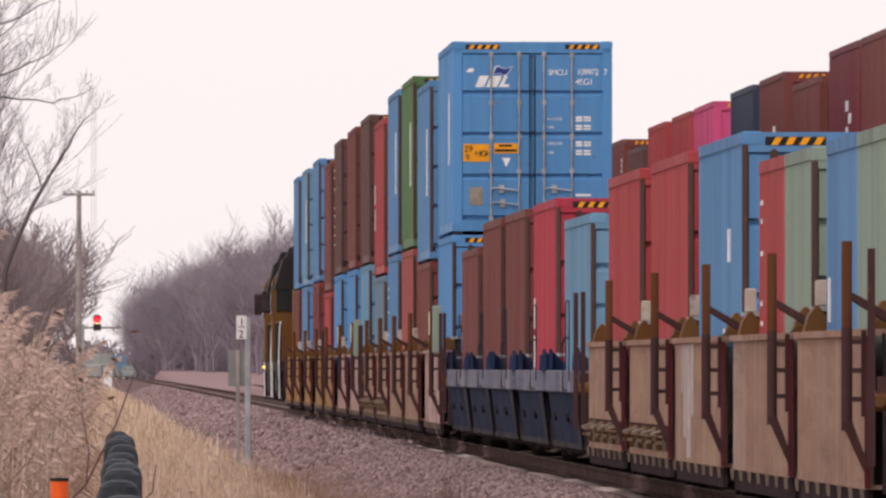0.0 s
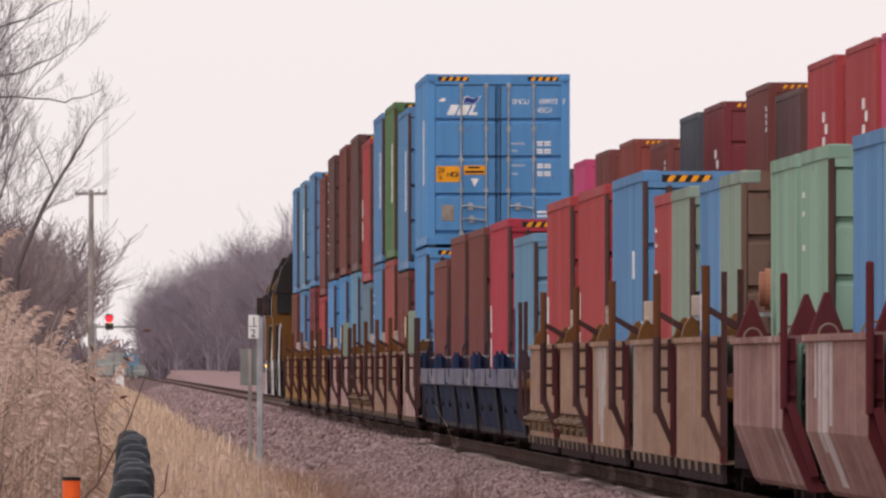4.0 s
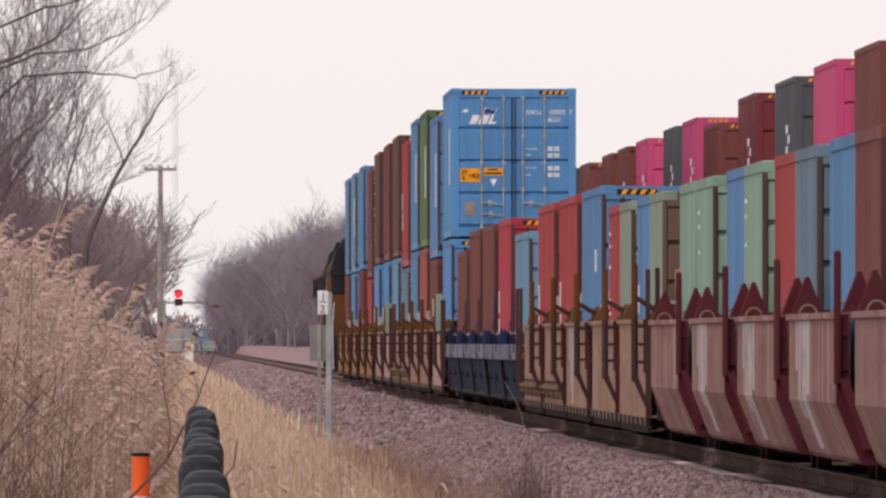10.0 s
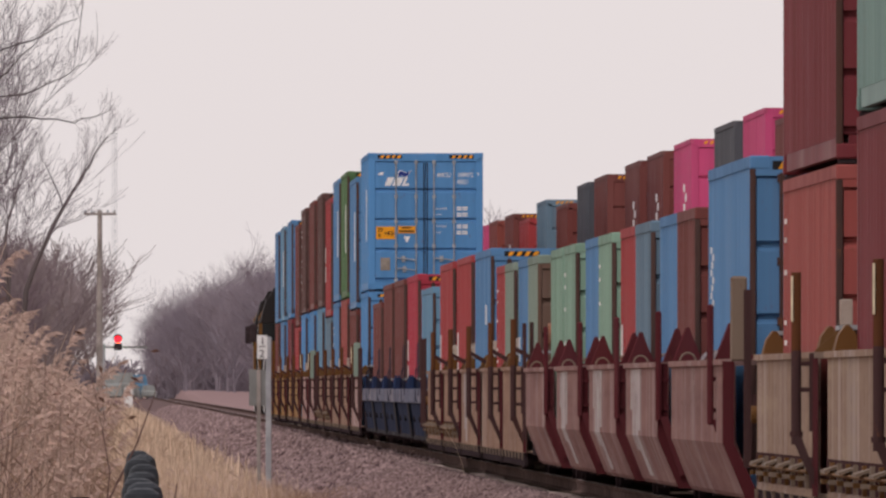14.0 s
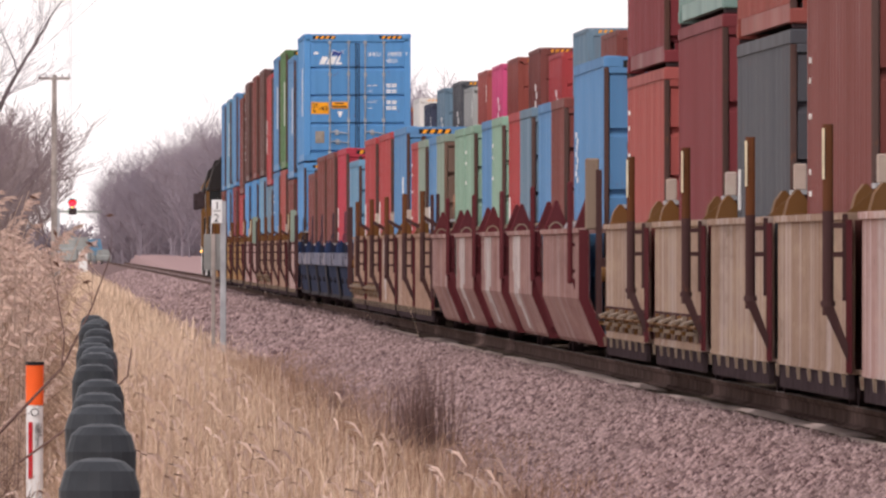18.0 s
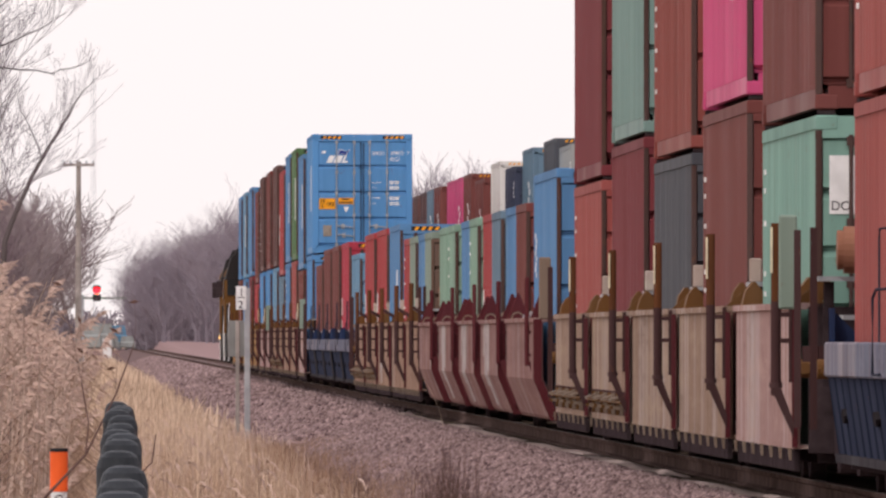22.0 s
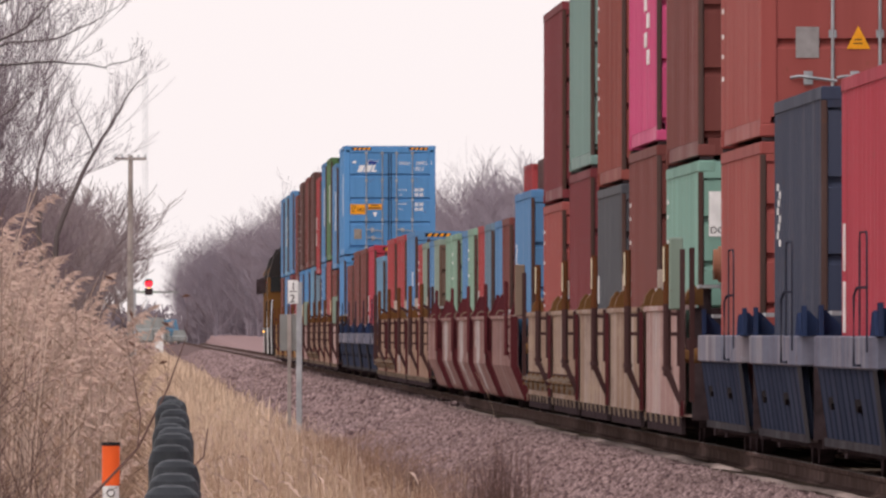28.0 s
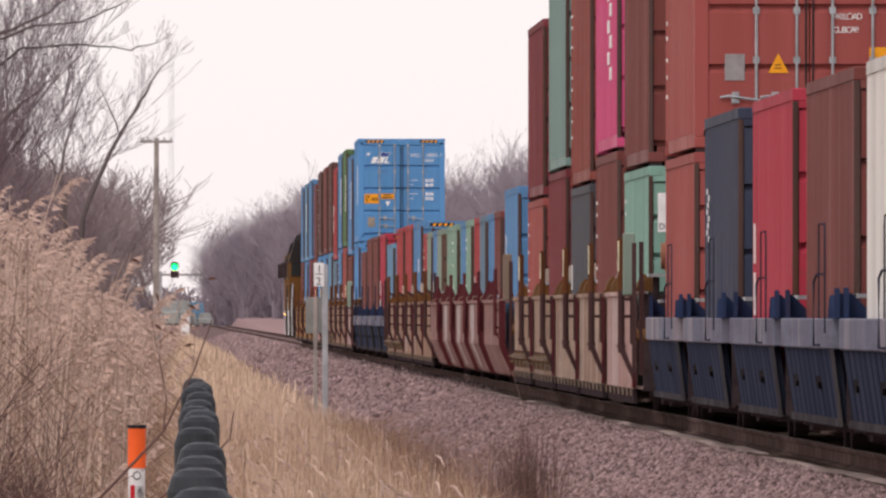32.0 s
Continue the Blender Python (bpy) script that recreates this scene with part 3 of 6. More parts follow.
def well_unit(style, at, near_end=False, far_end=False, detail=2, washed=False, rigged=False, capped=False, longer=0.0):
    sill_mat, post_mat, fin_mat, kind = STYLES[style]
    u = thing("well_car", "%s container well car on dark bogies" % STYLE_WORDS[style], "rail car", "well cars of the trains", at=at)
    hl = 6.8
    make = {"slab": sill_slab, "tub": sill_tub, "ribbed": sill_box}[kind]
    sm = shared(("side_sill", kind, longer), lambda b: make(b, hl + longer / 2))
    part("side_sill", sm, sill_mat, u, at=pose(0, -longer / 2, 0))
    part("side_sill", sm, sill_mat, u, at=pose(0, -longer / 2, 0, 0, 0, 180))
    part("floor", shared(("floor",), lambda b: box(b, -1.22, -6.6, 0.22, 1.22, 6.6, 0.30)), STEEL_DARK, u)
    for e in (-1, 1):
        if detail < 2:
            continue
        bt = 1.10 if kind == "ribbed" else 1.42
        # bulkheads are dark steel: dirt and the gap's shade in one colour
        part("bulkhead", shared(("bulkhead", bt), lambda b: box(b, -1.3, -0.05, 0.30, 1.3, 0.05, bt)), STEEL_DARK, u, at=pose(0, e * 6.86 - (longer if e < 0 else 0), 0))
        part("coupler_beam", shared(("coupler_beam",), lambda b: box(b, -0.4, -0.7, 0.55, 0.4, 0.7, 0.95)), STEEL_DARK, u, at=pose(0, e * 7.5, 0))
    bogie(u, 8.1, STEEL_DARK)
    if near_end:
        bogie(u, -8.1 - longer, STEEL_DARK)
    if detail < 2:
        return u
    if kind == "ribbed":
        rp = shared(("ribbed_panel",), lambda b: ribbed_panel(b, hl - 0.45))
        part("lower_panel", rp, INK, u, "dark blue sloping lower side")
        part("lower_panel", rp, INK, u, at=pose(0, 0, 0, 0, 0, 180))
        for k in range(10):
            y0 = (k - 4.5) * 1.22
            part("rib", shared(("rib", k), lambda b: rib(b, y0)), INK_RIB, u)
        part("bottom_flange", shared(("bottom_flange",), lambda b: prism(b, [(-1.345, 0.27), (-1.345, 0.335), (-1.25, 0.335), (-1.25, 0.27)], "y", -6.35, 6.35)), FLANGE, u, "scuffed pale bottom flange")
        part("end_stile", shared(("end_stile",), lambda b: prism(b, [(-1.425, 0.90), (-1.345, 0.27), (-1.315, 0.27), (-1.395, 0.90)], "y", -6.45, -6.35)), FLANGE, u, "scuffed grey end stile")
        for y in (-2.2, 3.6):
            part("drain_hole", shared(("drain_hole",), lambda b: disc(b, (0, 0), 0.055, "x", -0.02, 0.02, 10)), RUBBER, u, "dark oval drain hole", at=pose(-1.375, y, 0.62, 0, -8, 0) @ Matrix.Diagonal((1, 5.0, 1, 1)))
    elif kind == "slab":
        tab = shared(("bottom_bracket",), lambda b: prism(b, [(-1.445, 0.335), (-1.418, 0.335), (-1.418, 0.24), (-1.435, 0.245)], "y", -0.06, 0.06))
        for k in range(7):
            part("bottom_bracket", tab, WORN, u, at=pose(0, -6.5 + k * 2.15, 0))
        part("bottom_skirt", shared(("bottom_skirt",), lambda b: box(b, -1.40, -6.7, 0.16, -1.36, 6.7, 0.325)), STEEL_DARK, u, "dark underside skirt")
        # added dark strip draws the shaded gap between neighbouring cars
        part("end_channel", shared(("end_channel",), lambda b: box(b, -1.425, -6.92, 0.34, -1.385, -6.8, 1.40)), OXIDE, u, "purple-brown end channel, dark for the shade of the gap")
        if rigged:
            part("rigging_backing", shared(("rigging_backing",), lambda b: box(b, -1.422, -6.7, 0.40, -1.412, 6.7, 0.64)), UMBER, u, "rusty dark plate behind brake rigging")
            part("brake_rod", shared(("brake_rod",), lambda b: tube(b, [(-1.46, -6.6, 0.53), (-1.46, 6.6, 0.53)], 0.016, 6)), RUSTY, u)
            step = shared(("step_bracket",), lambda b: (prism(b, [(-1.53, 0.0), (-1.42, 0.035), (-1.42, 0.06), (-1.53, 0.022)], "y", -0.4, 0.4)))
            hanger = shared(("hanger",), lambda b: (box(b, -1.455, -0.09, -0.02, -1.42, 0.09, 0.20), box(b, -1.52, -0.09, 0.04, -1.455, 0.09, 0.075)))
            for k in range(4):
                part("step_bracket", step, WORN, u, "worn pale step bracket", at=pose(0, -4.9 + 3.2 * k, 0.54))
                for dy in (-1.1, 0.4):
                    part("hanger", hanger, WORN if dy < 0 else RUSTY, u, at=pose(0, -4.9 + 3.2 * k + dy, 0.42))
    elif kind == "tub":
        arc = shared(("sill_hoop",), lambda b: tube(b, [(0.075 * math.cos(math.pi * k / 8), 0, 0.085 * math.sin(math.pi * k / 8)) for k in range(9)], 0.011, 6))
        for y in (-4.7, -3.9, 4.6):
            part("sill_hoop", arc, WORN, u, "pale worn hoop over the sill", at=pose(-1.45, y, 1.412))
        part("end_flange", shared(("end_flange",), lambda b: prism(b, [(-1.595, 0.70), (-1.595, 1.40), (-1.50, 1.40), (-1.50, 0.70), (-1.27, 0.22), (-1.395, 0.22)], "y", -7.0, -6.802)), OXIDE, u, "dark oxide end flange", at=pose(0, -longer, 0))
    if capped:
        for y in (-6.3, -5.6, -3.2):
            band = shared(("rolled_cap",), lambda b: prism(b, [(0.11 * math.cos(math.pi * k / 10), 0.095 * math.sin(math.pi * k / 10)) for k in range(11)] + [(0.085 * math.cos(math.pi * k / 10), 0.07 * math.sin(math.pi * k / 10)) for k in range(10, -1, -1)], "y", -0.12, 0.12))
            part("rolled_cap", band, MARK_DULL, u, "pale rolled end cap", at=pose(-1.45, y, 1.41))
    if washed:
        for y0, y1, foot in ((1.3, 1.9, 0.75), (2.1, 3.3, 0.30), (3.5, 4.2, 0.55), (4.5, 4.9, 0.95)):
            if kind == "slab":
                line = [(-1.414, max(foot, 0.37)), (-1.414, 1.39)]
            else:
                line = [(-1.5445 + (0.70 - foot) * 0.386, foot), (-1.5445, 0.70), (-1.5445, 1.36)] if foot < 0.7 else [(-1.5445, foot), (-1.5445, 1.36)]
            part("whitewash_run", shared(("whitewash_run", kind, y0), lambda b: prism(b, line + [(x + 0.003, z) for x, z in line[::-1]], "y", y0, y1)), RUN_WHITE, u, "pale whitewash run down the side")
    # fins over the ends of the sills
    fh, fw = {"slab": (0.20, 0.20), "tub": (0.32, 0.27), "ribbed": (0.16, 0.22)}[kind]
    gw = 0.21 if kind == "tub" else 0.34
    if kind == "ribbed":
        fin = shared(("gusset", kind), lambda b: (prism(b, [(-0.11, 0), (0.11, 0), (0.11, 0.05), (-0.05, 0.21), (-0.11, 0.21)], "y", -0.05, 0.05), prism(b, [(-0.11, 0), (-0.075, 0), (-0.075, 0.25), (-0.11, 0.25)], "y", -0.3, 0.05)))
    else:
        fin = shared(("gusset", kind), lambda b: prism(b, [(-fw / 2, 0), (fw / 2, 0), (gw * fw, 0.62 * fh), (0.012, fh), (-0.012, fh), (-gw * fw, 0.62 * fh)], "y", -0.25, 0.25))
    top = {"slab": 1.45, "tub": 1.42, "ribbed": 1.15}[kind]
    for e in (-1, 1):
        gx = 1.40 if kind == "tub" else 1.28
        for x in (-gx, gx):
            part("gusset", fin, fin_mat, u, at=pose(x, e * 6.45, top - 0.003))
        part("platform", shared(("platform",), lambda b: box(b, -1.26, -0.35, -0.035, 1.26, 0.35, 0.0)), post_mat if kind == "tub" else STEEL_BAR, u, at=pose(0, e * 7.5, top + (0.04 if kind == "tub" else 0.20)))
        part("platform_support", shared(("platform_support",), lambda b: (box(b, -1.2, -0.05, 0, -1.12, 0.05, 0.7), box(b, 1.12, -0.05, 0, 1.2, 0.05, 0.7), box(b, -1.2, -0.05, -0.1, 1.2, 0.05, 0.0))), STEEL_DARK, u, at=pose(0, e * 7.3, top - (0.54 if kind == "slab" else 0.70)))
    # near-end post with its ladder and brace on both sides
    if kind == "slab":
        post = shared(("end_post", kind), lambda b: tube(b, [(0, 0, 0.74), (0, 0, 1.46)], 0.040, 10))
        tip = shared(("post_upper", kind), lambda b: (tube(b, [(0, 0, 1.46), (0, 0, 2.03), (0, 0, 2.06)], 0.038, 10)))
        brace = shared(("brace", kind), lambda b: prism(b, [(-1.588, 0.80), (-1.512, 0.80), (-1.415, 0.54), (-1.415, 0.42)], "y", -0.05, 0.05))
        rungs, py, out, reach = (0.96, 1.16, 1.36) if style in ("tan", "amber") else (1.16, 1.36), -6.86, 1.55, 0.15
    elif kind == "tub":
        post = shared(("end_post", kind), lambda b: (box(b, -0.027, -0.08, 0.85, 0.027, 0.08, 1.90), bevelled(b, 0.015)))
        brace = shared(("brace", kind), lambda b: prism(b, [(-1.58, 0.90), (-1.50, 0.90), (-1.32, 0.34), (-1.39, 0.34)], "y", -0.05, 0.05))
        rungs, py, out, reach = (0.98, 1.25), -7.0, 1.59, 0.1
    else:
        post = None
        hoop = shared(("hoop",), lambda b: tube(b, [(0, -0.75, -0.12), (0, -0.75, 0.70), (0, -0.68, 0.77), (0, 0.68, 0.77), (0, 0.75, 0.70), (0, 0.75, 0.0)], 0.008, 6))
        low = shared(("grab_rail",), lambda b: tube(b, [(0, 0.5, -0.22), (-0.02, 1.2, -0.22), (-0.02, 1.2, 0.30), (0, 1.1, 0.36), (0, -1.0, 0.36)], 0.011, 6))
        for x in (-1.465, 1.465):
            part("handrail", hoop, SLATE_ROD, u, "thin dark slate handrail", at=pose(x, -5.6, top))
            part("grab_rail", low, SLATE_ROD, u, "thin dark slate grab rail", at=pose(x, -5.4, top))
        part("stanchion_plate", shared(("stanchion_plate",), lambda b: prism(b, [(-0.7, 0), (0.5, 0), (0.1, 0.17), (-0.3, 0.19)], "x", -0.03, 0.03)), ROYAL, u, at=pose(-1.38, -5.9, top))
    if post is not None:
        rung = shared(("rung", reach), lambda b: box(b, 0.0, -0.025, -0.018, reach, 0.025, 0.018))
        stile = shared(("ladder_stile",), lambda b: box(b, 0.10, -0.03, 0.84, 0.135, 0.03, 1.44))
        for sx in (-1, 1):
            p = part("end_post", post, post_mat, u, at=pose(sx * out, py, 0, 0, 0, 0 if sx < 0 else 180))
            if kind == "slab":
                part("ladder_stile", stile, UMBER, p)
                part("post_upper", tip, POST_BROWN, p, "golden-brown upper post")
                if sx < 0 and style in ("ochre", "pale"):
                    part("collar", shared(("collar",), lambda b: tube(b, [(0, 0, 0.80), (0, 0, 0.84)], 0.052, 10)), UMBER, p)
                    # cream strip paints the bright highlight along the post's upper edge
                    glint = shared(("reflector_strip",), lambda b: box(b, -0.042, -0.045, 1.68, -0.026, -0.028, 2.03))
                    part("reflector_strip", glint, CREAM_GLINT, p, "cream highlight strip", at=pose(0, 0, 0))
            for z in rungs:
                part("rung", rung, post_mat, p, at=pose(0, 0, z))
            part("brace", brace, post_mat, u, at=pose(0, (py - 0.02) * 1.0, 0) if sx < 0 else pose(0, py - 0.02, 0, 0, 0, 180))
        if kind == "slab":
            if not near_end:
                part("end_pad", shared(("end_pad",), lambda b: (box(b, -0.05, -0.04, 0, 0.05, 0.04, 0.20), bevelled(b, 0.01))), WORN_PALE, u, "pale worn end pad", at=pose(-1.20, -7.75, 1.65))
            for sx in (-1, 1):
                if style in ("tan", "amber"):
                    part("walkway_arm", shared(("walkway_arm",), lambda b: prism(b, [(-1.53, 1.70), (-1.53, 1.645), (-1.30, 1.50), (-1.24, 1.50), (-1.24, 1.535)], "y", -0.2, 0.2)), UMBER, u, "dark sloping walkway arm", at=pose(0, -7.3, 0) if sx < 0 else pose(0, -7.3, 0, 0, 0, 180))
                part("end_gusset", shared(("end_gusset",), lambda b: prism(b, [(-1.42, 1.452), (-1.20, 1.452), (-1.12, 1.64), (-1.20, 1.64)], "y", -0.03, 0.03)), RUSTY, u, "rusty ochre walkway gusset", at=pose(0, -6.95, 0) if sx < 0 else pose(0, -6.95, 0, 0, 0, 180))
    if near_end or far_end:
        e = -1 if near_end else 1
        if e < 0 and kind == "slab":
            part("brake_reservoir", shared(("brake_reservoir",), lambda b: (disc(b, (0, 0), 0.18, "x", -0.55, 0.55, 24), disc(b, (0, 0), 0.15, "x", -0.60, 0.60, 24))), TANK, u, "rounded orange-brown brake reservoir", at=pose(-0.52, e * 7.9, top + 0.40))
        part("brake_valve", shared(("brake_valve",), lambda b: (disc(b, (0, 0), 0.075, "x", -0.07, 0.07, 14), disc(b, (0, 0), 0.045, "y", -0.14, 0.14, 12))), RUSTY, u, "ochre brake valve", at=pose(-1.36, e * 7.7 - (longer if e < 0 else 0), 0.95))
        if style in ("pale", "rose") and e < 0:
            part("wide_post", shared(("wide_post",), lambda b: (box(b, -0.07, -0.06, 1.40, 0.07, 0.06, 2.12), bevelled(b, 0.015))), paint["sage"] if style == "pale" else WORN, u, "pale worn end post", at=pose(-1.47, -7.25 - longer, 0))
        part("end_frame", shared(("end_frame",), lambda b: (box(b, -1.46, -0.06, 0.5, -1.41, 0.06, 2.0), box(b, 1.41, -0.06, 0.5, 1.46, 0.06, 2.0), box(b, -1.4, -0.05, 1.0, 1.4, 0.05, 1.12))), UMBER, u, at=pose(0, e * 8.3 - (longer if e < 0 else 0), 0))
        part("coupler", shared(("coupler",), lambda b: (box(b, -0.13, -0.55, -0.15, 0.13, 0.55, 0.15), bevelled(b, 0.04))), STEEL_DARK, u, at=pose(0, e * 8.6 - (longer if e < 0 else 0), 0.82))
    return u


# ---- the train on the first track: station of each unit's middle at the start, from the front backwards ----
HC, STD = 2.896, 2.591
WELL_Z = 0.305
# station, car style, loads in the well (far to near), upper container
UNITS = [
    (533.0, "amber", [("brown", HC)], ("blue", HC)), (512.5, "amber", [("blue", HC)], ("sky", HC)), (488.5, "amber", [("maroon", HC)], ("blue", HC)),
    (465.5, "amber", [("red", STD)], ("brown", HC)), (447.0, "amber", [("sea", HC)], ("dusk", HC)), (424.5, "pale", [("sea", HC)], ("brown", HC)),
    (404.5, "pale", [("sky", HC)], ("dusk", HC)), (385.0, "tan", [("slate", STD)], ("red", HC)), (368.0, "tan", [("blue", HC)], ("blue", HC)),
    (352.0, "tan", [("orange", HC)], ("green", HC)), (335.3, "tan", [("brown", STD)], ("blue", HC)), (315.4, "pale", [("sea", HC)], ("sea", HC)),
    (295.5, "ink", [("brown", STD)], None), (279.8, "ink", [("brown", HC)], None), (264.7, "ink", [("brown", HC)], None),
    (247.9, "ink", [("crimson", HC)], None), (231.6, "ink", [("sky", STD)], None),
    (211.8, "tan", [("red", HC)], None), (195.5, "tan", [("red", HC)], None), (180.0, "tan", [("blue", HC)], None),
    (163.5, "tan", [("red", STD), ("sage", STD)], None), (148.2, "tan", [("blue", STD), ("sage", STD)], None),
    (127.2, "rose", [("mint", STD), ("mint", STD)], None), (110.0, "rose", [("blue", STD), ("mint", STD)], None),
    (94.0, "rose", [("red", STD), ("slate", STD)], None), (78.4, "rose", [("blue", STD), ("brown", STD)], None), (62.0, "rose", [("blue", HC)], None),
    (41.2, "ochre", [("orange", STD)], ("maroon", STD)), (24.7, "ochre", [("maroon", HC)], ("jade", HC)), (8.8, "ochre", [("grey", STD)], ("rust", HC)),
    (-6.9, "ochre", [("brown", HC)], ("pink", HC)), (-23.0, "pale", [("teal", STD)], ("brown", HC)),
    (-43.0, "ink", [("orange", STD)], ("orange", HC)), (-59.2, "ink", [("navy", HC)], None), (-76.2, "ink", [("crimson", HC)], None),
    (-92.2, "ink", [("brown", HC)], None), (-107.3, "ink", [("white", HC)], None),
]
MOVERS = []      # things of the first train and their places at the start
MOVERS_2 = []    # things of the second train
WASHED = {180.0, 110.0, 94.0, 78.4}
RIGGED = {385.0, 368.0, 211.8, 195.5, 41.2, 24.7}
FIRSTS = {533.0, 447.0, 385.0, 295.5, 211.8, 127.2, 41.2, -43.0}
LASTS = {465.5, 404.5, 315.4, 231.6, 148.2, 62.0, -23.0, -107.3}


def load_unit(tx, s, loads, upper, detail, movers, rr, kinds=None):
    z = RAIL_Z + WELL_Z
    spots = [0.0] if len(loads) == 1 else [4.2 if s == 127.2 else 3.06, -3.06]
    L = 12.192 if len(loads) == 1 else 6.058
    h = 0
    made = []
    pick = SIDE_MARKS.get(s, ()) if kinds is None else [rr.choice(kinds) for _ in range(3)]
    pick = list(pick) + [None] * 3
    for (col, H), dy in zip(loads, spots):
        at = pose(tx, s + dy, z)
        c = container(col, L, H, at, detail, side_marks(rr, L, H, pick[len(made)]), front=(len(loads) == 2 and dy > 0))
        movers.append((c, at))
        made.append(c)
        h = max(h, H)
    if upper:
        at = pose(tx, s, z + h + 0.045)
        c = container(upper[0], 12.192, upper[1], at, 3 if s in (315.4, -43.0) else detail, side_marks(rr, 12.192, upper[1], pick[len(made)]))
        lock = shared(("corner_lock",), lambda b: (box(b, -0.07, -0.06, -0.045, 0.07, 0.06, 0.0), bevelled(b, 0.012)))
        for sx in (-1, 1):
            for sy in (-1, 1) if detail > 1 else (-1,):
                part("corner_lock", lock, STEEL_DARK, c, "dark stacking lock", at=pose(sx * 1.13, sy * 6.01, 0))
        movers.append((c, at))
        made.append(c)
    return made


loaded = {}
for s, style, loads, upper in UNITS:
    at = pose(TRACK_X[0], s, RAIL_Z)
    u = well_unit(style, at, near_end=s in LASTS, far_end=s in FIRSTS, washed=s in WASHED, rigged=s in RIGGED, capped=s == 62.0, longer=3.8 if s == 62.0 else 0.0)
    MOVERS.append((u, at))
    loaded[s] = load_unit(TRACK_X[0], s, loads, upper, 2, MOVERS, rnd)

# one container's near end frame is bare rust
for o in loaded[148.2][1].children:
    if o.name.split(".")[0] in ("corner_post", "header", "door") and o.location.y < 0:
        o.material_slots[0].material = RUSTED_END

# ---- the train on the second track ----
ROW_2 = (
    (300.5, "brown", 1), (313.5, "maroon", 1), (330.0, "brown", 0), (346.3, "brown", 1), (362.0, "navy", 1), (384.0, "pink", 1), (398.5, "red", 1), (415.4, "red", 1),
    (431.2, "dusk", 0), (447.0, "brown", 1), (472.2, "maroon", 1), (488.2, "grey", 1), (509.8, "brown", 0), (534.8, "rust", 1), (556.5, "brown", 1), (578.0, "pink", 1),
    (601.2, "grey", 1), (626.2, "maroon", 1), (652.8, "brown", 0), (670.5, "pink", 1), (688.0, "grey", 1), (715.5, "pink", 1), (736.0, "brown", 1), (754.5, "brown", 1),
    (783.0, "brown", 1), (800.5, "grey", 1), (823.5, "brown", 0), (847.2, "slate", 1), (870.0, "red", 0), (890.6, "brown", 1), (914.5, "rust", 1), (932.8, "pink", 1),
    (951.5, "orange", 1), (970.5, "silver", 0), (987.4, "grey", 1), (1012.0, "slate", 1), (1034.0, "navy", 0), (1053.5, "white", 1), (1077.0, "brown", 0), (1095.5, "brown", 1),
    (1110.0, "pink", 1), (1123.0, "pink", 1), (1147.5, "brown", 1), (1161.0, "slate", 1), (1174.0, "dusk", 1), (1191.0, "dusk", 1), (1212.0, "red", 1),
)
rr2 = random.Random(11)
LOW_COLORS = ("brown", "blue", "maroon", "red", "grey", "rust", "sea")
for s, col, tall in ROW_2:
    at = pose(TRACK_X[1], s, RAIL_Z)
    u = well_unit(("tan", "ochre", "rose")[int(s) % 3], at, detail=1)
    MOVERS_2.append((u, at))
    load_unit(TRACK_X[1], s, [(LOW_COLORS[int(s * 3) % 7], HC if tall else STD)], (col, HC), 1, MOVERS_2, rr2, ("logo", "logo", "code", None))


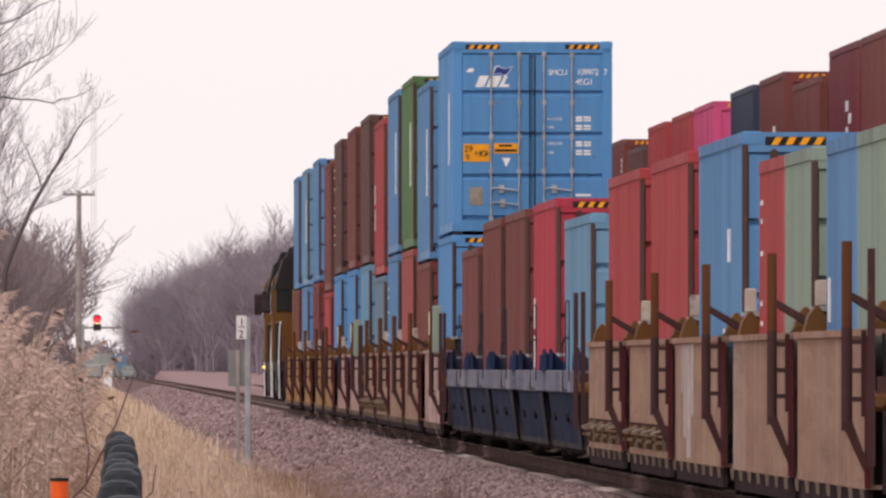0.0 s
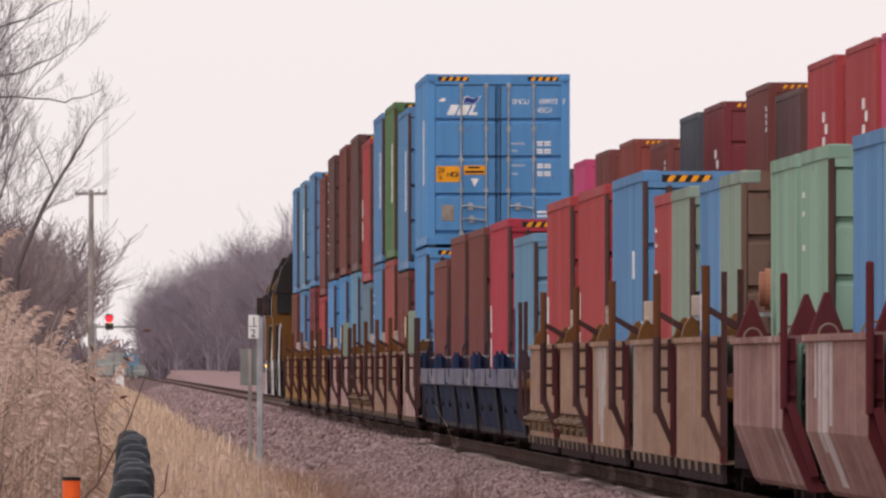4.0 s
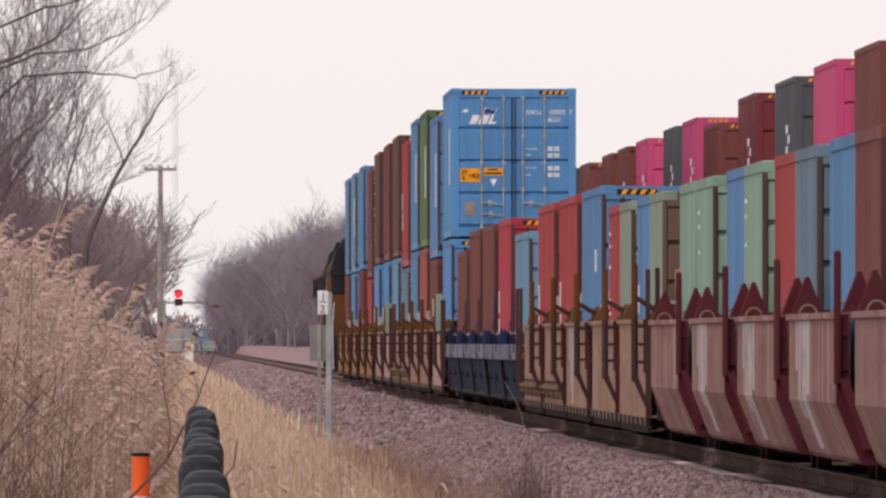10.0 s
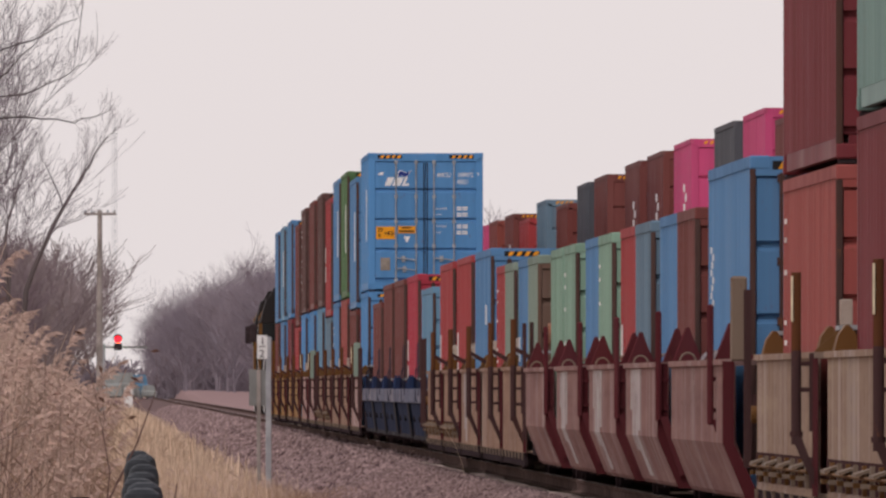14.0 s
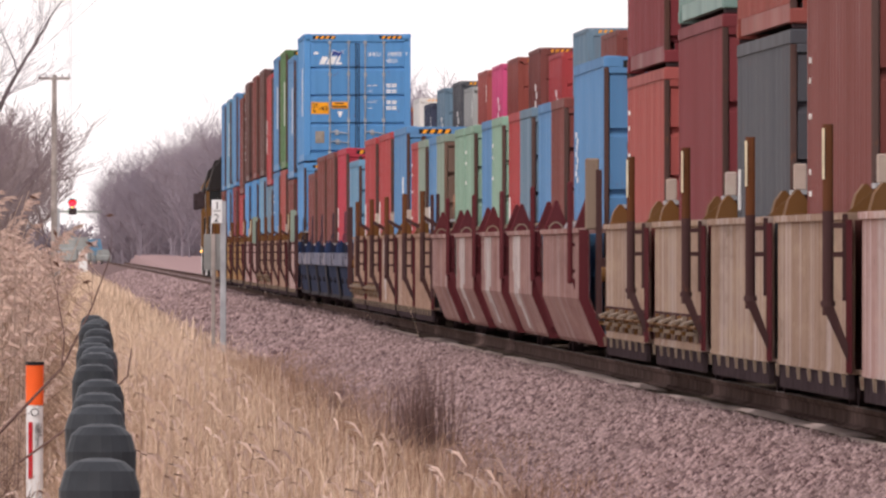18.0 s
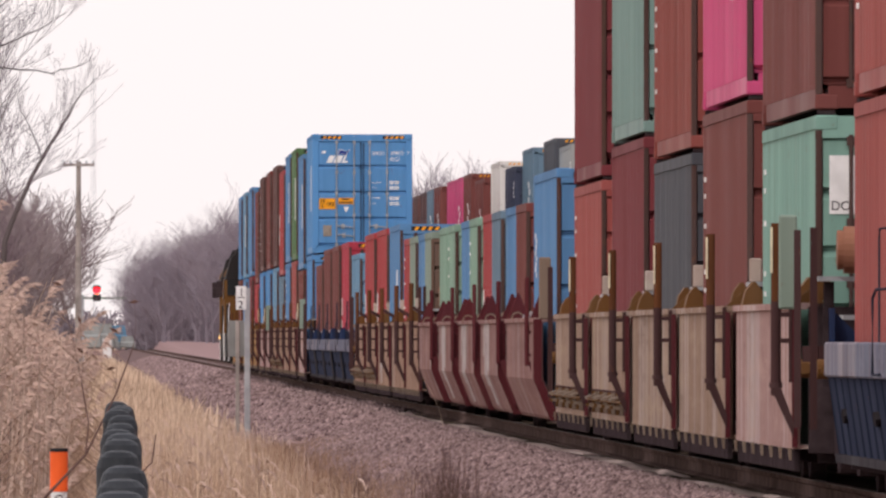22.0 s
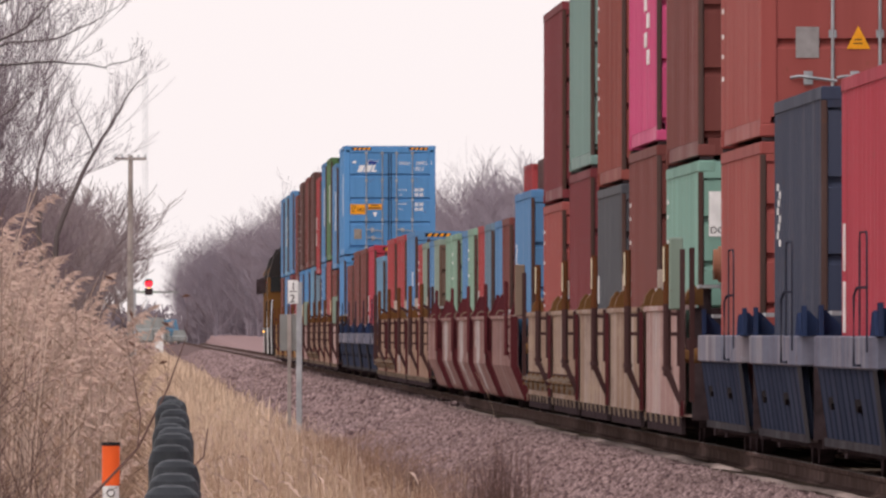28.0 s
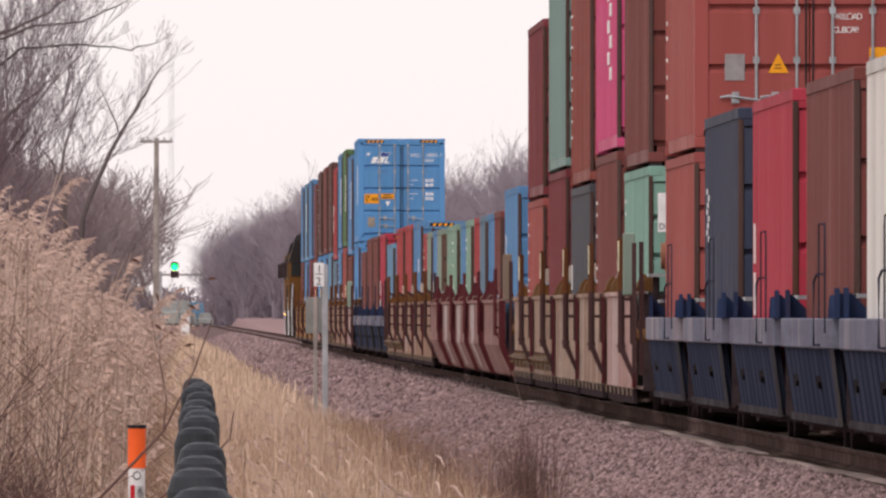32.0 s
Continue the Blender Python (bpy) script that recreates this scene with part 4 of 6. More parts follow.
# ---- two road engines at the head of the first train ----
def engine(at, label):
    e = thing("locomotive", label, "locomotive", "engines of the train", at=at)
    b = bmesh.new()
    box(b, -1.5, -10.6, 1.05, 1.5, 10.6, 1.35)
    part("frame", bevelled(b, 0.03), LOCO_ROOF, e, "dark grey underframe")
    b = bmesh.new()
    prism(b, [(-1.0, 1.35), (-1.0, 3.55), (-0.72, 3.95), (0.72, 3.95), (1.0, 3.55), (1.0, 1.35)], "y", -10.0, 5.4)
    part("hood", b, LOCO_BODY, e, "amber-yellow long hood")
    b = bmesh.new()
    prism(b, [(-1.05, 3.5), (-0.8, 4.05), (0.8, 4.05), (1.05, 3.5)], "y", -10.05, 5.3)
    part("hood_roof", b, LOCO_ROOF, e, "dark grey hood roof")
    b = bmesh.new()
    prism(b, [(-1.55, 1.35), (-1.55, 3.55), (-1.0, 4.45), (1.0, 4.45), (1.55, 3.55), (1.55, 1.35)], "y", 5.4, 8.4)
    part("cab", b, LOCO_BODY, e)
    b = bmesh.new()
    prism(b, [(-1.58, 3.35), (-1.05, 4.52), (1.05, 4.52), (1.58, 3.35)], "y", 5.35, 8.5)
    part("cab_roof", b, LOCO_ROOF, e, "sloping dark grey cab roof")
    for y in (5.8, 7.1):
        b = bmesh.new()
        box(b, -1.575, y, 2.6, -1.545, y + 0.9, 3.25)
        part("side_window", bevelled(b, 0.01), GLASS, e, "dark cab side window")
    for x in (-1.2, 1.2):
        b = bmesh.new()
        box(b, x - 0.24, 5.33, 2.75, x + 0.24, 5.395, 3.45)
        part("rear_window", bevelled(b, 0.01), GLASS, e, "dark cab window")
    b = bmesh.new()
    prism(b, [(-1.2, 1.35), (-1.2, 2.3), (-0.9, 2.75), (0.9, 2.75), (1.2, 2.3), (1.2, 1.35)], "y", 8.4, 10.2)
    part("nose", b, LOCO_BODY, e)
    b = bmesh.new()
    box(b, -1.84, 6.1, 2.7, -1.62, 6.2, 3.3)
    part("mirror", bevelled(b, 0.02), STEEL_DARK, e, "black cab mirror")
    b = bmesh.new()
    prism(b, [(-1.62, 3.3), (-1.4, 4.1), (-0.9, 4.4), (0.9, 4.4), (1.4, 4.1), (1.62, 3.3)], "y", -9.2, -4.0)
    part("radiator", b, LOCO_ROOF, e, "flared dark radiator housing")
    b = bmesh.new()
    prism(b, [(-1.35, 0.3), (-1.5, 0.55), (-1.5, 1.05), (1.5, 1.05), (1.5, 0.55), (1.35, 0.3)], "y", -3.4, 3.4)
    part("fuel_tank", b, LOCO_ROOF, e, "dark fuel tank")
    for sx in (-1, 1):
        for sy in (-1, 1):
            b = bmesh.new()
            for k in range(4):
                box(b, sx * 1.12, sy * 9.75 - 0.35, 0.28 + 0.26 * k, sx * 1.52, sy * 9.75 + 0.35, 0.32 + 0.26 * k)
            part("step", b, LOCO_ROOF, e, "dark stirrup steps")
            b = bmesh.new()
            tube(b, [(sx * 1.50, sy * 10.2, 0.35), (sx * 1.52, sy * 10.2, 1.5), (sx * 1.5, sy * 10.1, 2.25), (sx * 1.46, sy * 9.8, 2.42), (sx * 1.46, sy * 9.4, 2.40)], 0.012, 6)
            part("grab_iron", b, MARK_WHITE, e, "white painted grab iron")
            b = bmesh.new()
            tube(b, [(sx * 1.50, sy * 9.3, 0.35), (sx * 1.52, sy * 9.3, 1.5), (sx * 1.48, sy * 9.25, 2.3)], 0.011, 6)
            part("grab_iron", b, MARK_WHITE, e, "white painted grab iron")
        b = bmesh.new()
        tube(b, [(sx * 1.46, -9.2, 2.42), (sx * 1.46, 5.3, 2.42)], 0.022, 6)
        part("handrail", b, LOCO_BODY, e)
        for k in range(9):
            b = bmesh.new()
            tube(b, [(sx * 1.46, -9.0 + 1.75 * k, 1.35), (sx * 1.46, -9.0 + 1.75 * k, 2.42)], 0.02, 5)
            part("stanchion", b, LOCO_ROOF, e)
    wheel_mesh = shared(("engine_wheel",), lambda q: (disc(q, (0, 0), 0.51, "x", -0.07, 0.07, 20), disc(q, (0, 0), 0.14, "x", -0.12, 0.12, 10)))
    for sy in (-1, 1):
        b = bmesh.new()
        for sx in (-1, 1):
            prism(b, [(-2.4, 0.5), (-2.1, 0.32), (2.1, 0.32), (2.4, 0.5), (2.2, 0.85), (-2.2, 0.85)], "x", sx * 1.05 - 0.1, sx * 1.05 + 0.1)
        box(b, -1.0, -0.4, 0.5, 1.0, 0.4, 1.0)
        t = part("bogie", b, STEEL_DARK, e, "dark six-wheel bogie", at=pose(0, sy * 6.7, 0))
        for sx in (-1, 1):
            for k in (-1, 0, 1):
                part("wheel", wheel_mesh, STEEL_DARK, t, at=pose(sx * 0.74, 1.7 * k, 0.51))
    b = bmesh.new()
    for sx in (-1, 1):
        box(b, sx * 1.30 - 0.2, 9.4, 0.35, sx * 1.30 + 0.2, 9.5, 2.7)
        w_ = part("step_panel", b, LOCO_ROOF, e, "dark end step panel")
        b = bmesh.new()
        tube(b, [(sx * 1.22, 9.36, 0.45), (sx * 1.34, 9.36, 0.8), (sx * 1.36, 9.36, 1.2), (sx * 1.20, 9.36, 1.7), (sx * 1.10, 9.36, 2.2), (sx * 1.08, 9.36, 2.7), (sx * 1.16, 9.36, 2.82), (sx * 1.3, 9.36, 2.8)], 0.02, 6)
        part("grab_iron", b, MARK_WHITE, e, "white curved grab iron")
        b = bmesh.new()
    if "leading" in label:
        disc(b, (-1.53, 1.2), 0.03, "y", 9.26, 9.34, 10)
        part("marker_lamp", b, LAMP_AMBER, e, "small lit amber marker lamp")
    else:
        b.free()
    return e


LAMP_AMBER = plain("lit amber lamp", (1.0, 0.5, 0.1), 0.4, emit=4.0)
LAMP_RED = plain("lit red lens", (1.0, 0.012, 0.02), 0.3, emit=5.0)
LAMP_GREEN = plain("lit green lens", (0.0, 0.85, 0.16), 0.3, emit=4.0)
for s, text in ((558.5, "amber and dark grey diesel locomotive coupled behind another"), (582.0, "amber and dark grey leading diesel locomotive")):
    at = pose(TRACK_X[0], s, RAIL_Z)
    MOVERS.append((engine(at, text), at))


# ---- lettering ----
def letters(text, size, parent, material, at, name="lettering", spacing=1.0):
    """Flat lettering in the local x-z plane that faces -y, with its left foot at the place given."""
    cu = bpy.data.curves.new("lettering", "FONT")
    cu.body, cu.size, cu.extrude, cu.space_character = text, size, 0.0015, spacing
    tmp = bpy.data.objects.new("lettering", cu)
    scene.collection.objects.link(tmp)
    me = bpy.data.meshes.new_from_object(tmp.evaluated_get(bpy.context.evaluated_depsgraph_get()))
    bpy.data.objects.remove(tmp)
    me.materials.clear()
    me.materials.append(material)
    ob = new(name, me)
    ob.matrix_basis = at @ pose(0, 0, 0, 90, 0, 0)
    ob.parent = parent
    return ob


def flat_bars(parent, name, rects, material, y, label=""):
    """Thin plates on a face that looks to -y: x0, z0, x1, z1."""
    b = bmesh.new()
    for x0, z0, x1, z1 in rects:
        box(b, x0, y - 0.004, z0, x1, y, z1)
    return part(name, b, material, parent, label)


# the tall stacked blue container with its lettered doors
big = loaded[315.4][1]
big["label"] = "bright blue forty-foot container with lettered double doors, stacked"
FACE = -12.192 / 2 + 0.06 - 0.034
for text, size, x, z in (("SMCU", 0.122, 0.235, 2.385), ("109972", 0.128, 0.672, 2.385), ("45G1", 0.135, 0.655, 2.236), ("MAX.GROSS", 0.048, 0.22, 1.70), ("TARE", 0.048, 0.23, 1.575), ("PAYLOAD", 0.055, 0.225, 1.325), ("CUBE", 0.048, 0.225, 1.19)):
    letters(text, size, big, MARK_WHITE, pose(x, FACE - 0.006, z), spacing=0.86)
letters("7", 0.128, big, MARK_WHITE, pose(1.08, -12.192 / 2 + 0.003, 2.385))
b = bmesh.new()
box(b, -1.05, FACE - 0.008, 1.067, -0.654, FACE - 0.001, 1.335)
plate = part("height_plate", b, MARK_AMBER, big, "amber height plate with black figures")
letters("29", 0.135, plate, MARK_BLACK, pose(-1.035, FACE - 0.012, 1.215), spacing=0.95)
letters("9", 0.125, plate, MARK_BLACK, pose(-1.015, FACE - 0.012, 1.095))
letters("HIGH", 0.125, plate, MARK_BLACK, pose(-0.872, FACE - 0.012, 1.15), spacing=0.72)
b = bmesh.new()
box(b, -0.586, FACE - 0.008, 1.193, -0.213, FACE - 0.001, 1.345)
plate = part("caution_plate", b, MARK_AMBER, big, "amber caution plate")
flat_bars(plate, "caution_lettering", [(-0.51, 1.295, -0.31, 1.325), (-0.57, 1.22, -0.24, 1.255)], MARK_BLACK, FACE - 0.009)
b = bmesh.new()
prism(b, [(-0.464, 1.125), (-0.33, 1.125), (-0.397, 0.985)], "y", FACE - 0.006, FACE - 0.001)
part("triangle_mark", b, MARK_WHITE, big, "white pointing-down triangle")
for k, pts in enumerate(([(-0.87, 2.20), (-0.74, 2.20), (-0.66, 2.375), (-0.80, 2.375)], [(-0.71, 2.20), (-0.54, 2.20), (-0.46, 2.375), (-0.63, 2.375)], [(-0.51, 2.20), (-0.365, 2.20), (-0.345, 2.245), (-0.435, 2.245), (-0.375, 2.375), (-0.43, 2.375)])):
    b = bmesh.new()
    prism(b, pts, "y", FACE - 0.006, FACE - 0.001)
    part("emblem_block", b, MARK_WHITE, big, "white slanted emblem block")
wave = [(-0.59, 2.40), (-0.50, 2.42), (-0.42, 2.38), (-0.36, 2.44), (-0.31, 2.51), (-0.42, 2.47), (-0.50, 2.51), (-0.56, 2.50)]
b = bmesh.new()
prism(b, [(-0.45 + (x + 0.45) * 1.12, 2.445 + (z - 2.445) * 1.2) for x, z in wave], "y", FACE - 0.004, FACE - 0.001)
rim = part("emblem_wave_rim", b, MARK_WHITE, big, "white wave outline")
b = bmesh.new()
prism(b, wave, "y", FACE - 0.008, FACE - 0.002)
part("emblem_wave", b, MARK_NAVY, rim, "navy wave")
flat_bars(big, "emblem_small", [(-1.00, 2.43, -0.90, 2.46), (-0.97, 2.46, -0.89, 2.485)], MARK_WHITE, FACE - 0.002)
for z in (1.735, 1.69, 1.605, 1.56, 1.355, 1.31, 1.225, 1.18):
    flat_bars(big, "weight_figures", [(0.66, z - 0.012, 0.76, z + 0.020), (0.78, z - 0.012, 0.89, z + 0.020)], MARK_WHITE, FACE - 0.002)
flat_bars(big, "owner_lettering", [(0.66, 0.54, 0.89, 0.575)], MARK_WHITE, FACE - 0.002)
flat_bars(big, "owner_lettering", [(0.66, 0.475, 1.06, 0.50)], MARK_WHITE, FACE - 0.002)
b = bmesh.new()
box(b, -0.955, FACE - 0.008, 0.407, -0.75, FACE - 0.001, 0.675)
part("data_plate", b, plain("weathered plate", (0.27, 0.235, 0.20), 0.5), big, "weathered metal data plate")

# the orange-red stacked container whose doors close the clip
top_orange = loaded[-43.0][1]
top_orange["label"] = "orange-red forty-foot container with triangle sign on doors, stacked"
letters("PAYLOAD", 0.092, top_orange, MARK_WHITE, pose(0.245, FACE - 0.006, 1.355), spacing=0.64)
letters("CUB. CAP.", 0.092, top_orange, MARK_WHITE, pose(0.245, FACE - 0.006, 1.215), spacing=0.60)
b = bmesh.new()
prism(b, [(-0.436, 0.79), (-0.221, 0.79), (-0.331, 1.00)], "y", FACE - 0.01, FACE - 0.001)
sign = part("triangle_sign", b, MARK_AMBER, top_orange, "yellow triangular warning sign")
flat_bars(sign, "sign_lettering", [(-0.365, 0.87, -0.30, 0.88)], MARK_BLACK, FACE - 0.0105)
flat_bars(sign, "sign_lettering", [(-0.375, 0.835, -0.295, 0.845)], MARK_BLACK, FACE - 0.0105)
b = bmesh.new()
box(b, -0.895, FACE - 0.01, 0.71, -0.685, FACE - 0.001, 0.99)
part("data_plate", b, plain("grey data plate", (0.27, 0.255, 0.255), 0.5), top_orange, "grey printed data plate")
b = bmesh.new()
box(b, 0.63, FACE - 0.008, 0.86, 0.95, FACE - 0.001, 1.06)
part("height_plate", b, MARK_AMBER, top_orange, "amber height plate")

# its bars stand a little farther over, and both handles hang on the near side of their bars
for d in top_orange.children:
    if d.name.split(".")[0] == "door":
        shift, n = 0.065, 0
        for o in d.children:
            kind_of = o.name.split(".")[0]
            if kind_of == "locking_bar":
                o.location.x += shift
            elif kind_of == "handle" and d.location.x < 0:
                o.location.x, o.location.z = (-0.36, 0.06)[n], 0.53
                n += 1

# the teal container with a paper notice on its doors
teal = loaded[-23.0][0]
b = bmesh.new()
box(b, -1.11, FACE - 0.012, 1.83, -0.62, FACE - 0.002, 2.28)
notice = part("notice", b, MARK_WHITE, teal, "white notice sheet")
letters("DO", 0.10, notice, MARK_BLACK, pose(-1.10, FACE - 0.014, 1.86))


# ---- wayside things ----
CREOSOTE = plain("dark guard-post surface", (0.032, 0.036, 0.042), 0.5, 0, 0.3, 9.0)
ORANGE = plain("orange plastic", (0.85, 0.13, 0.03), 0.45, vary=0.12)
SIGN_WHITE = plain("white sign face", (0.72, 0.72, 0.72), 0.5, vary=0.08)
POLE_WOOD = plain("weathered pole wood", (0.27, 0.24, 0.225), 0.85, 0, 0.3, 2.0)
GALV = plain("galvanised post", (0.36, 0.37, 0.39), 0.5, 0.4, 0.2, 3.0)
GREY_PANEL = plain("grey panel paint", (0.22, 0.225, 0.22), 0.6, 0, 0.2, 2.0)


def on_sight(px, py, d):
    """Where a sight line of the first view meets the plane y = d."""
    return (px - 141.5) / 36000 * d, EYE_Z + (651 - py) / 36000 * d


def guard_post(y, x, top):
    g = thing("guard_post", "dark round-topped guard post in a row", "post", "row of guard posts", at=pose(x, y, 0))
    b = bmesh.new()
    n, r = 20, 0.060
    prof = [(r * 0.92, 0.0), (r * 0.95, top - 0.14), (r * 1.14, top - 0.13), (r * 1.16, top - 0.055), (r * 1.0, top - 0.022), (r * 0.7, top - 0.006), (r * 0.3, top)]
    rings = [[b.verts.new((q * math.cos(2 * math.pi * k / n), q * math.sin(2 * math.pi * k / n), z)) for k in range(n)] for q, z in prof]
    for lo, hi in zip(rings, rings[1:]):
        for k in range(n):
            b.faces.new((lo[k], lo[(k + 1) % n], hi[(k + 1) % n], hi[k]))
    b.faces.new(rings[-1])
    b.faces.new(rings[0][::-1])
    part("shaft", b, CREOSOTE, g)
    return g


for k in range(15):
    y = 34.5 + 5.7 * k
    u = k / 14
    guard_post(y, 0.075 + 0.15 * u + 0.012 * math.sin(k * 2.1) * (0.4 + u), 1.65 + 0.01 * math.sin(k * 1.3))


def cable_marker():
    d = 115.0
    x, top = on_sight(105, 846, d)
    m = thing("cable_marker", "orange-topped white plastic buried cable marker post", "marker post", at=pose(x, d, 0))
    r = 0.047
    b = bmesh.new()
    disc(b, (0, 0), r, "z", 0, top - 0.245, 20)
    part("shaft", b, SIGN_WHITE, m, "white plastic shaft")
    b = bmesh.new()
    disc(b, (0, 0), r + 0.004, "z", top - 0.245, top - 0.02, 20)
    part("orange_band", b, ORANGE, m, "orange band")
    b = bmesh.new()
    disc(b, (0, 0), r + 0.006, "z", top - 0.02, top, 20)
    part("cap", b, MARK_BLACK, m, "black cap")
    b = bmesh.new()
    box(b, -0.036, -r - 0.006, top - 0.66, -0.012, -r + 0.012, top - 0.34)
    part("red_strip", b, MARK_RED, m, "red warning strip")
    b = bmesh.new()
    disc(b, (0.0, top - 0.285), 0.024, "y", -r - 0.004, -r + 0.01, 16)
    ring = part("no_digging_disc", b, MARK_BLACK, m, "black no-digging symbol")
    b = bmesh.new()
    disc(b, (0.0, top - 0.285), 0.018, "y", -r - 0.006, -r + 0.01, 16)
    part("disc_face", b, SIGN_WHITE, ring)
    for text, dx in (("FIBER OPTIC", 0.004), ("CABLE", 0.024)):
        ob = letters(text, 0.026, m, MARK_BLACK, pose(dx, -r - 0.006, top - 0.345) @ pose(0, 0, 0, 0, 90, 0))
    return m


cable_marker()


def milepost():
    d = 382.0
    x, zc = on_sight(428, 580, d)
    m = thing("milepost", "white half-mile sign on a grey steel post", "sign", at=pose(x, d, 0))
    b = bmesh.new()
    box(b, -0.105, -0.015, zc - 0.22, 0.09, 0.0, zc + 0.22)
    plate = part("plate", bevelled(b, 0.004), SIGN_WHITE, m, "white sign plate")
    b = bmesh.new()
    box(b, 0.055, 0.002, 0.0, 0.165, 0.06, zc + 0.19)
    part("post", bevelled(b, 0.01), GALV, m, "grey steel post")
    letters("1", 0.21, plate, MARK_BLACK, pose(-0.055, -0.018, zc + 0.035))
    letters("2", 0.21, plate, MARK_BLACK, pose(-0.068, -0.018, zc - 0.195))
    b = bmesh.new()
    box(b, -0.07, -0.02, zc + 0.0, 0.06, -0.014, zc + 0.017)
    part("fraction_bar", b, MARK_BLACK, plate)
    return m


milepost()


def back_sign():
    d = 402.0
    x, z1 = on_sight(421, 620, d)
    _, z0 = on_sight(421, 684, d)
    m = thing("trackside_sign", "grey sign panel seen from behind on a thin post", "sign", at=pose(x, d, 0))
    b = bmesh.new()
    box(b, -0.19, 0, z0, 0.19, 0.012, z1)
    part("panel", b, GREY_PANEL, m, "dull grey back of a panel")
    b = bmesh.new()
    box(b, -0.04, -0.04, 0, 0.04, -0.002, z1)
    part("post", bevelled(b, 0.008), POLE_WOOD, m, "dark post")


back_sign()


def utility_pole(px, top_py, d, arm, label):
    x, top = on_sight(px, top_py, d)
    p = thing("utility_pole", label, "utility pole", "poles", at=pose(x, d, 0))
    b = bmesh.new()
    tube(b, [(0, 0, 0), (0, 0, top * 0.5), (0.01, 0, top)], 0.17, 10, 0.11)
    part("pole", b, POLE_WOOD, p)
    b = bmesh.new()
    box(b, -arm, -0.16, top - 0.24, arm, -0.05, top - 0.11)
    part("crossarm", bevelled(b, 0.01), POLE_WOOD, p)
    for dx in (-0.92, -0.5, 0.5, 0.92):
        b = bmesh.new()
        disc(b, (dx * arm, -0.1), 0.045, "z", top - 0.11, top + 0.02, 8)
        part("insulator", b, GALV, p)
    return p


utility_pole(139.5, 338, 950.0, 0.75, "weathered wooden utility pole with one crossarm")


def signal():
    d = 1000.0
    xm, _ = on_sight(146, 600, d)
    xl, zl = on_sight(172, 567, d)
    s = thing("block_signal", "searchlight railway signal on a bracket mast", "signal", at=pose(0, d, 0))
    b = bmesh.new()
    tube(b, [(xm, 0.2, 0), (xm, 0.2, zl - 0.2)], 0.1, 10)
    part("mast", b, GALV, s, "grey signal mast")
    b = bmesh.new()
    box(b, xm, 0.15, zl - 0.42, xm + 2.2, 0.27, zl - 0.32)
    box(b, xm, 0.15, zl - 0.70, xm + 0.08, 0.27, zl - 0.40)
    part("bracket", b, GREY_PANEL, s, "grey bracket arm")
    b = bmesh.new()
    tube(b, [(xl, 0.2, zl - 0.27), (xl, 0.2, zl - 0.1)], 0.06, 8)
    part("pedestal", b, STEEL_DARK, s)
    b = bmesh.new()
    disc(b, (xl, zl + 0.06), 0.21, "y", 0.10, 0.16, 24)
    part("background_disc", b, STEEL_DARK, s, "black backing disc")
    b = bmesh.new()
    prism(b, [(xl - 0.2, zl + 0.02), (xl - 0.2, zl + 0.17), (xl - 0.1, zl + 0.26), (xl + 0.1, zl + 0.26), (xl + 0.2, zl + 0.17), (xl + 0.2, zl + 0.02), (xl + 0.17, zl + 0.02), (xl + 0.17, zl + 0.15), (xl + 0.08, zl + 0.22), (xl - 0.08, zl + 0.22), (xl - 0.17, zl + 0.15), (xl - 0.17, zl + 0.02)], "y", -0.35, 0.10)
    part("hood", b, STEEL_DARK, s, "black lens hood")
    # the spectacle: a disc with two lenses that turns about its hub behind the opening
    hub = pose(xl, 0.02, zl - 0.16)
    b = bmesh.new()
    disc(b, (0, 0), 0.05, "y", -0.02, 0.02, 10)
    spec = part("spectacle", b, STEEL_DARK, s, "turning spectacle with two lenses", at=hub)
    b = bmesh.new()
    disc(b, (0, 0.16), 0.16, "y", -0.03, 0.01, 18)
    part("red_lens", b, LAMP_RED, spec, "lit red lens")
    b = bmesh.new()
    disc(b, (0, -0.16), 0.16, "y", -0.03, 0.01, 18)
    part("green_lens", b, LAMP_GREEN, spec, "lit green lens")
    # case that hides the lens not in use
    b = bmesh.new()
    box(b, xl - 0.2, -0.12, zl - 0.52, xl + 0.2, -0.04, zl - 0.18)
    part("case", bevelled(b, 0.02), STEEL_DARK, s, "black lower lens case")
    return spec, hub


SPECTACLE, HUB = signal()


def cabinet(px0, px1, py0, d, z0, name, label, material):
    x0, z1 = on_sight(px0, py0, d)
    x1, _ = on_sight(px1, py0, d)
    c = thing(name, label, "cabinet", at=pose((x0 + x1) / 2, d, 0))
    w = (x1 - x0) / 2
    b = bmesh.new()
    box(b, -w, -w, 0.0, w, w, z1 - 0.05)
    part("body", bevelled(b, 0.02), material, c)
    b = bmesh.new()
    box(b, -w - 0.03, -w - 0.03, z1 - 0.05, w + 0.03, w + 0.03, z1)
    part("lid", bevelled(b, 0.01), material, c)
    b = bmesh.new()
    box(b, -w * 0.8, -w - 0.012, 0.3, w * 0.8, -w + 0.004, z1 - 0.15)
    part("door", bevelled(b, 0.004), material, c)
    return c


cabinet(183, 189, 652, 2000.0, 0, "relay_cabinet", "white painted trackside relay cabinet in grass", SIGN_WHITE)
cabinet(189, 198, 650, 2000.0, 0, "relay_cabinet", "white painted trackside relay cabinet in grass", SIGN_WHITE)


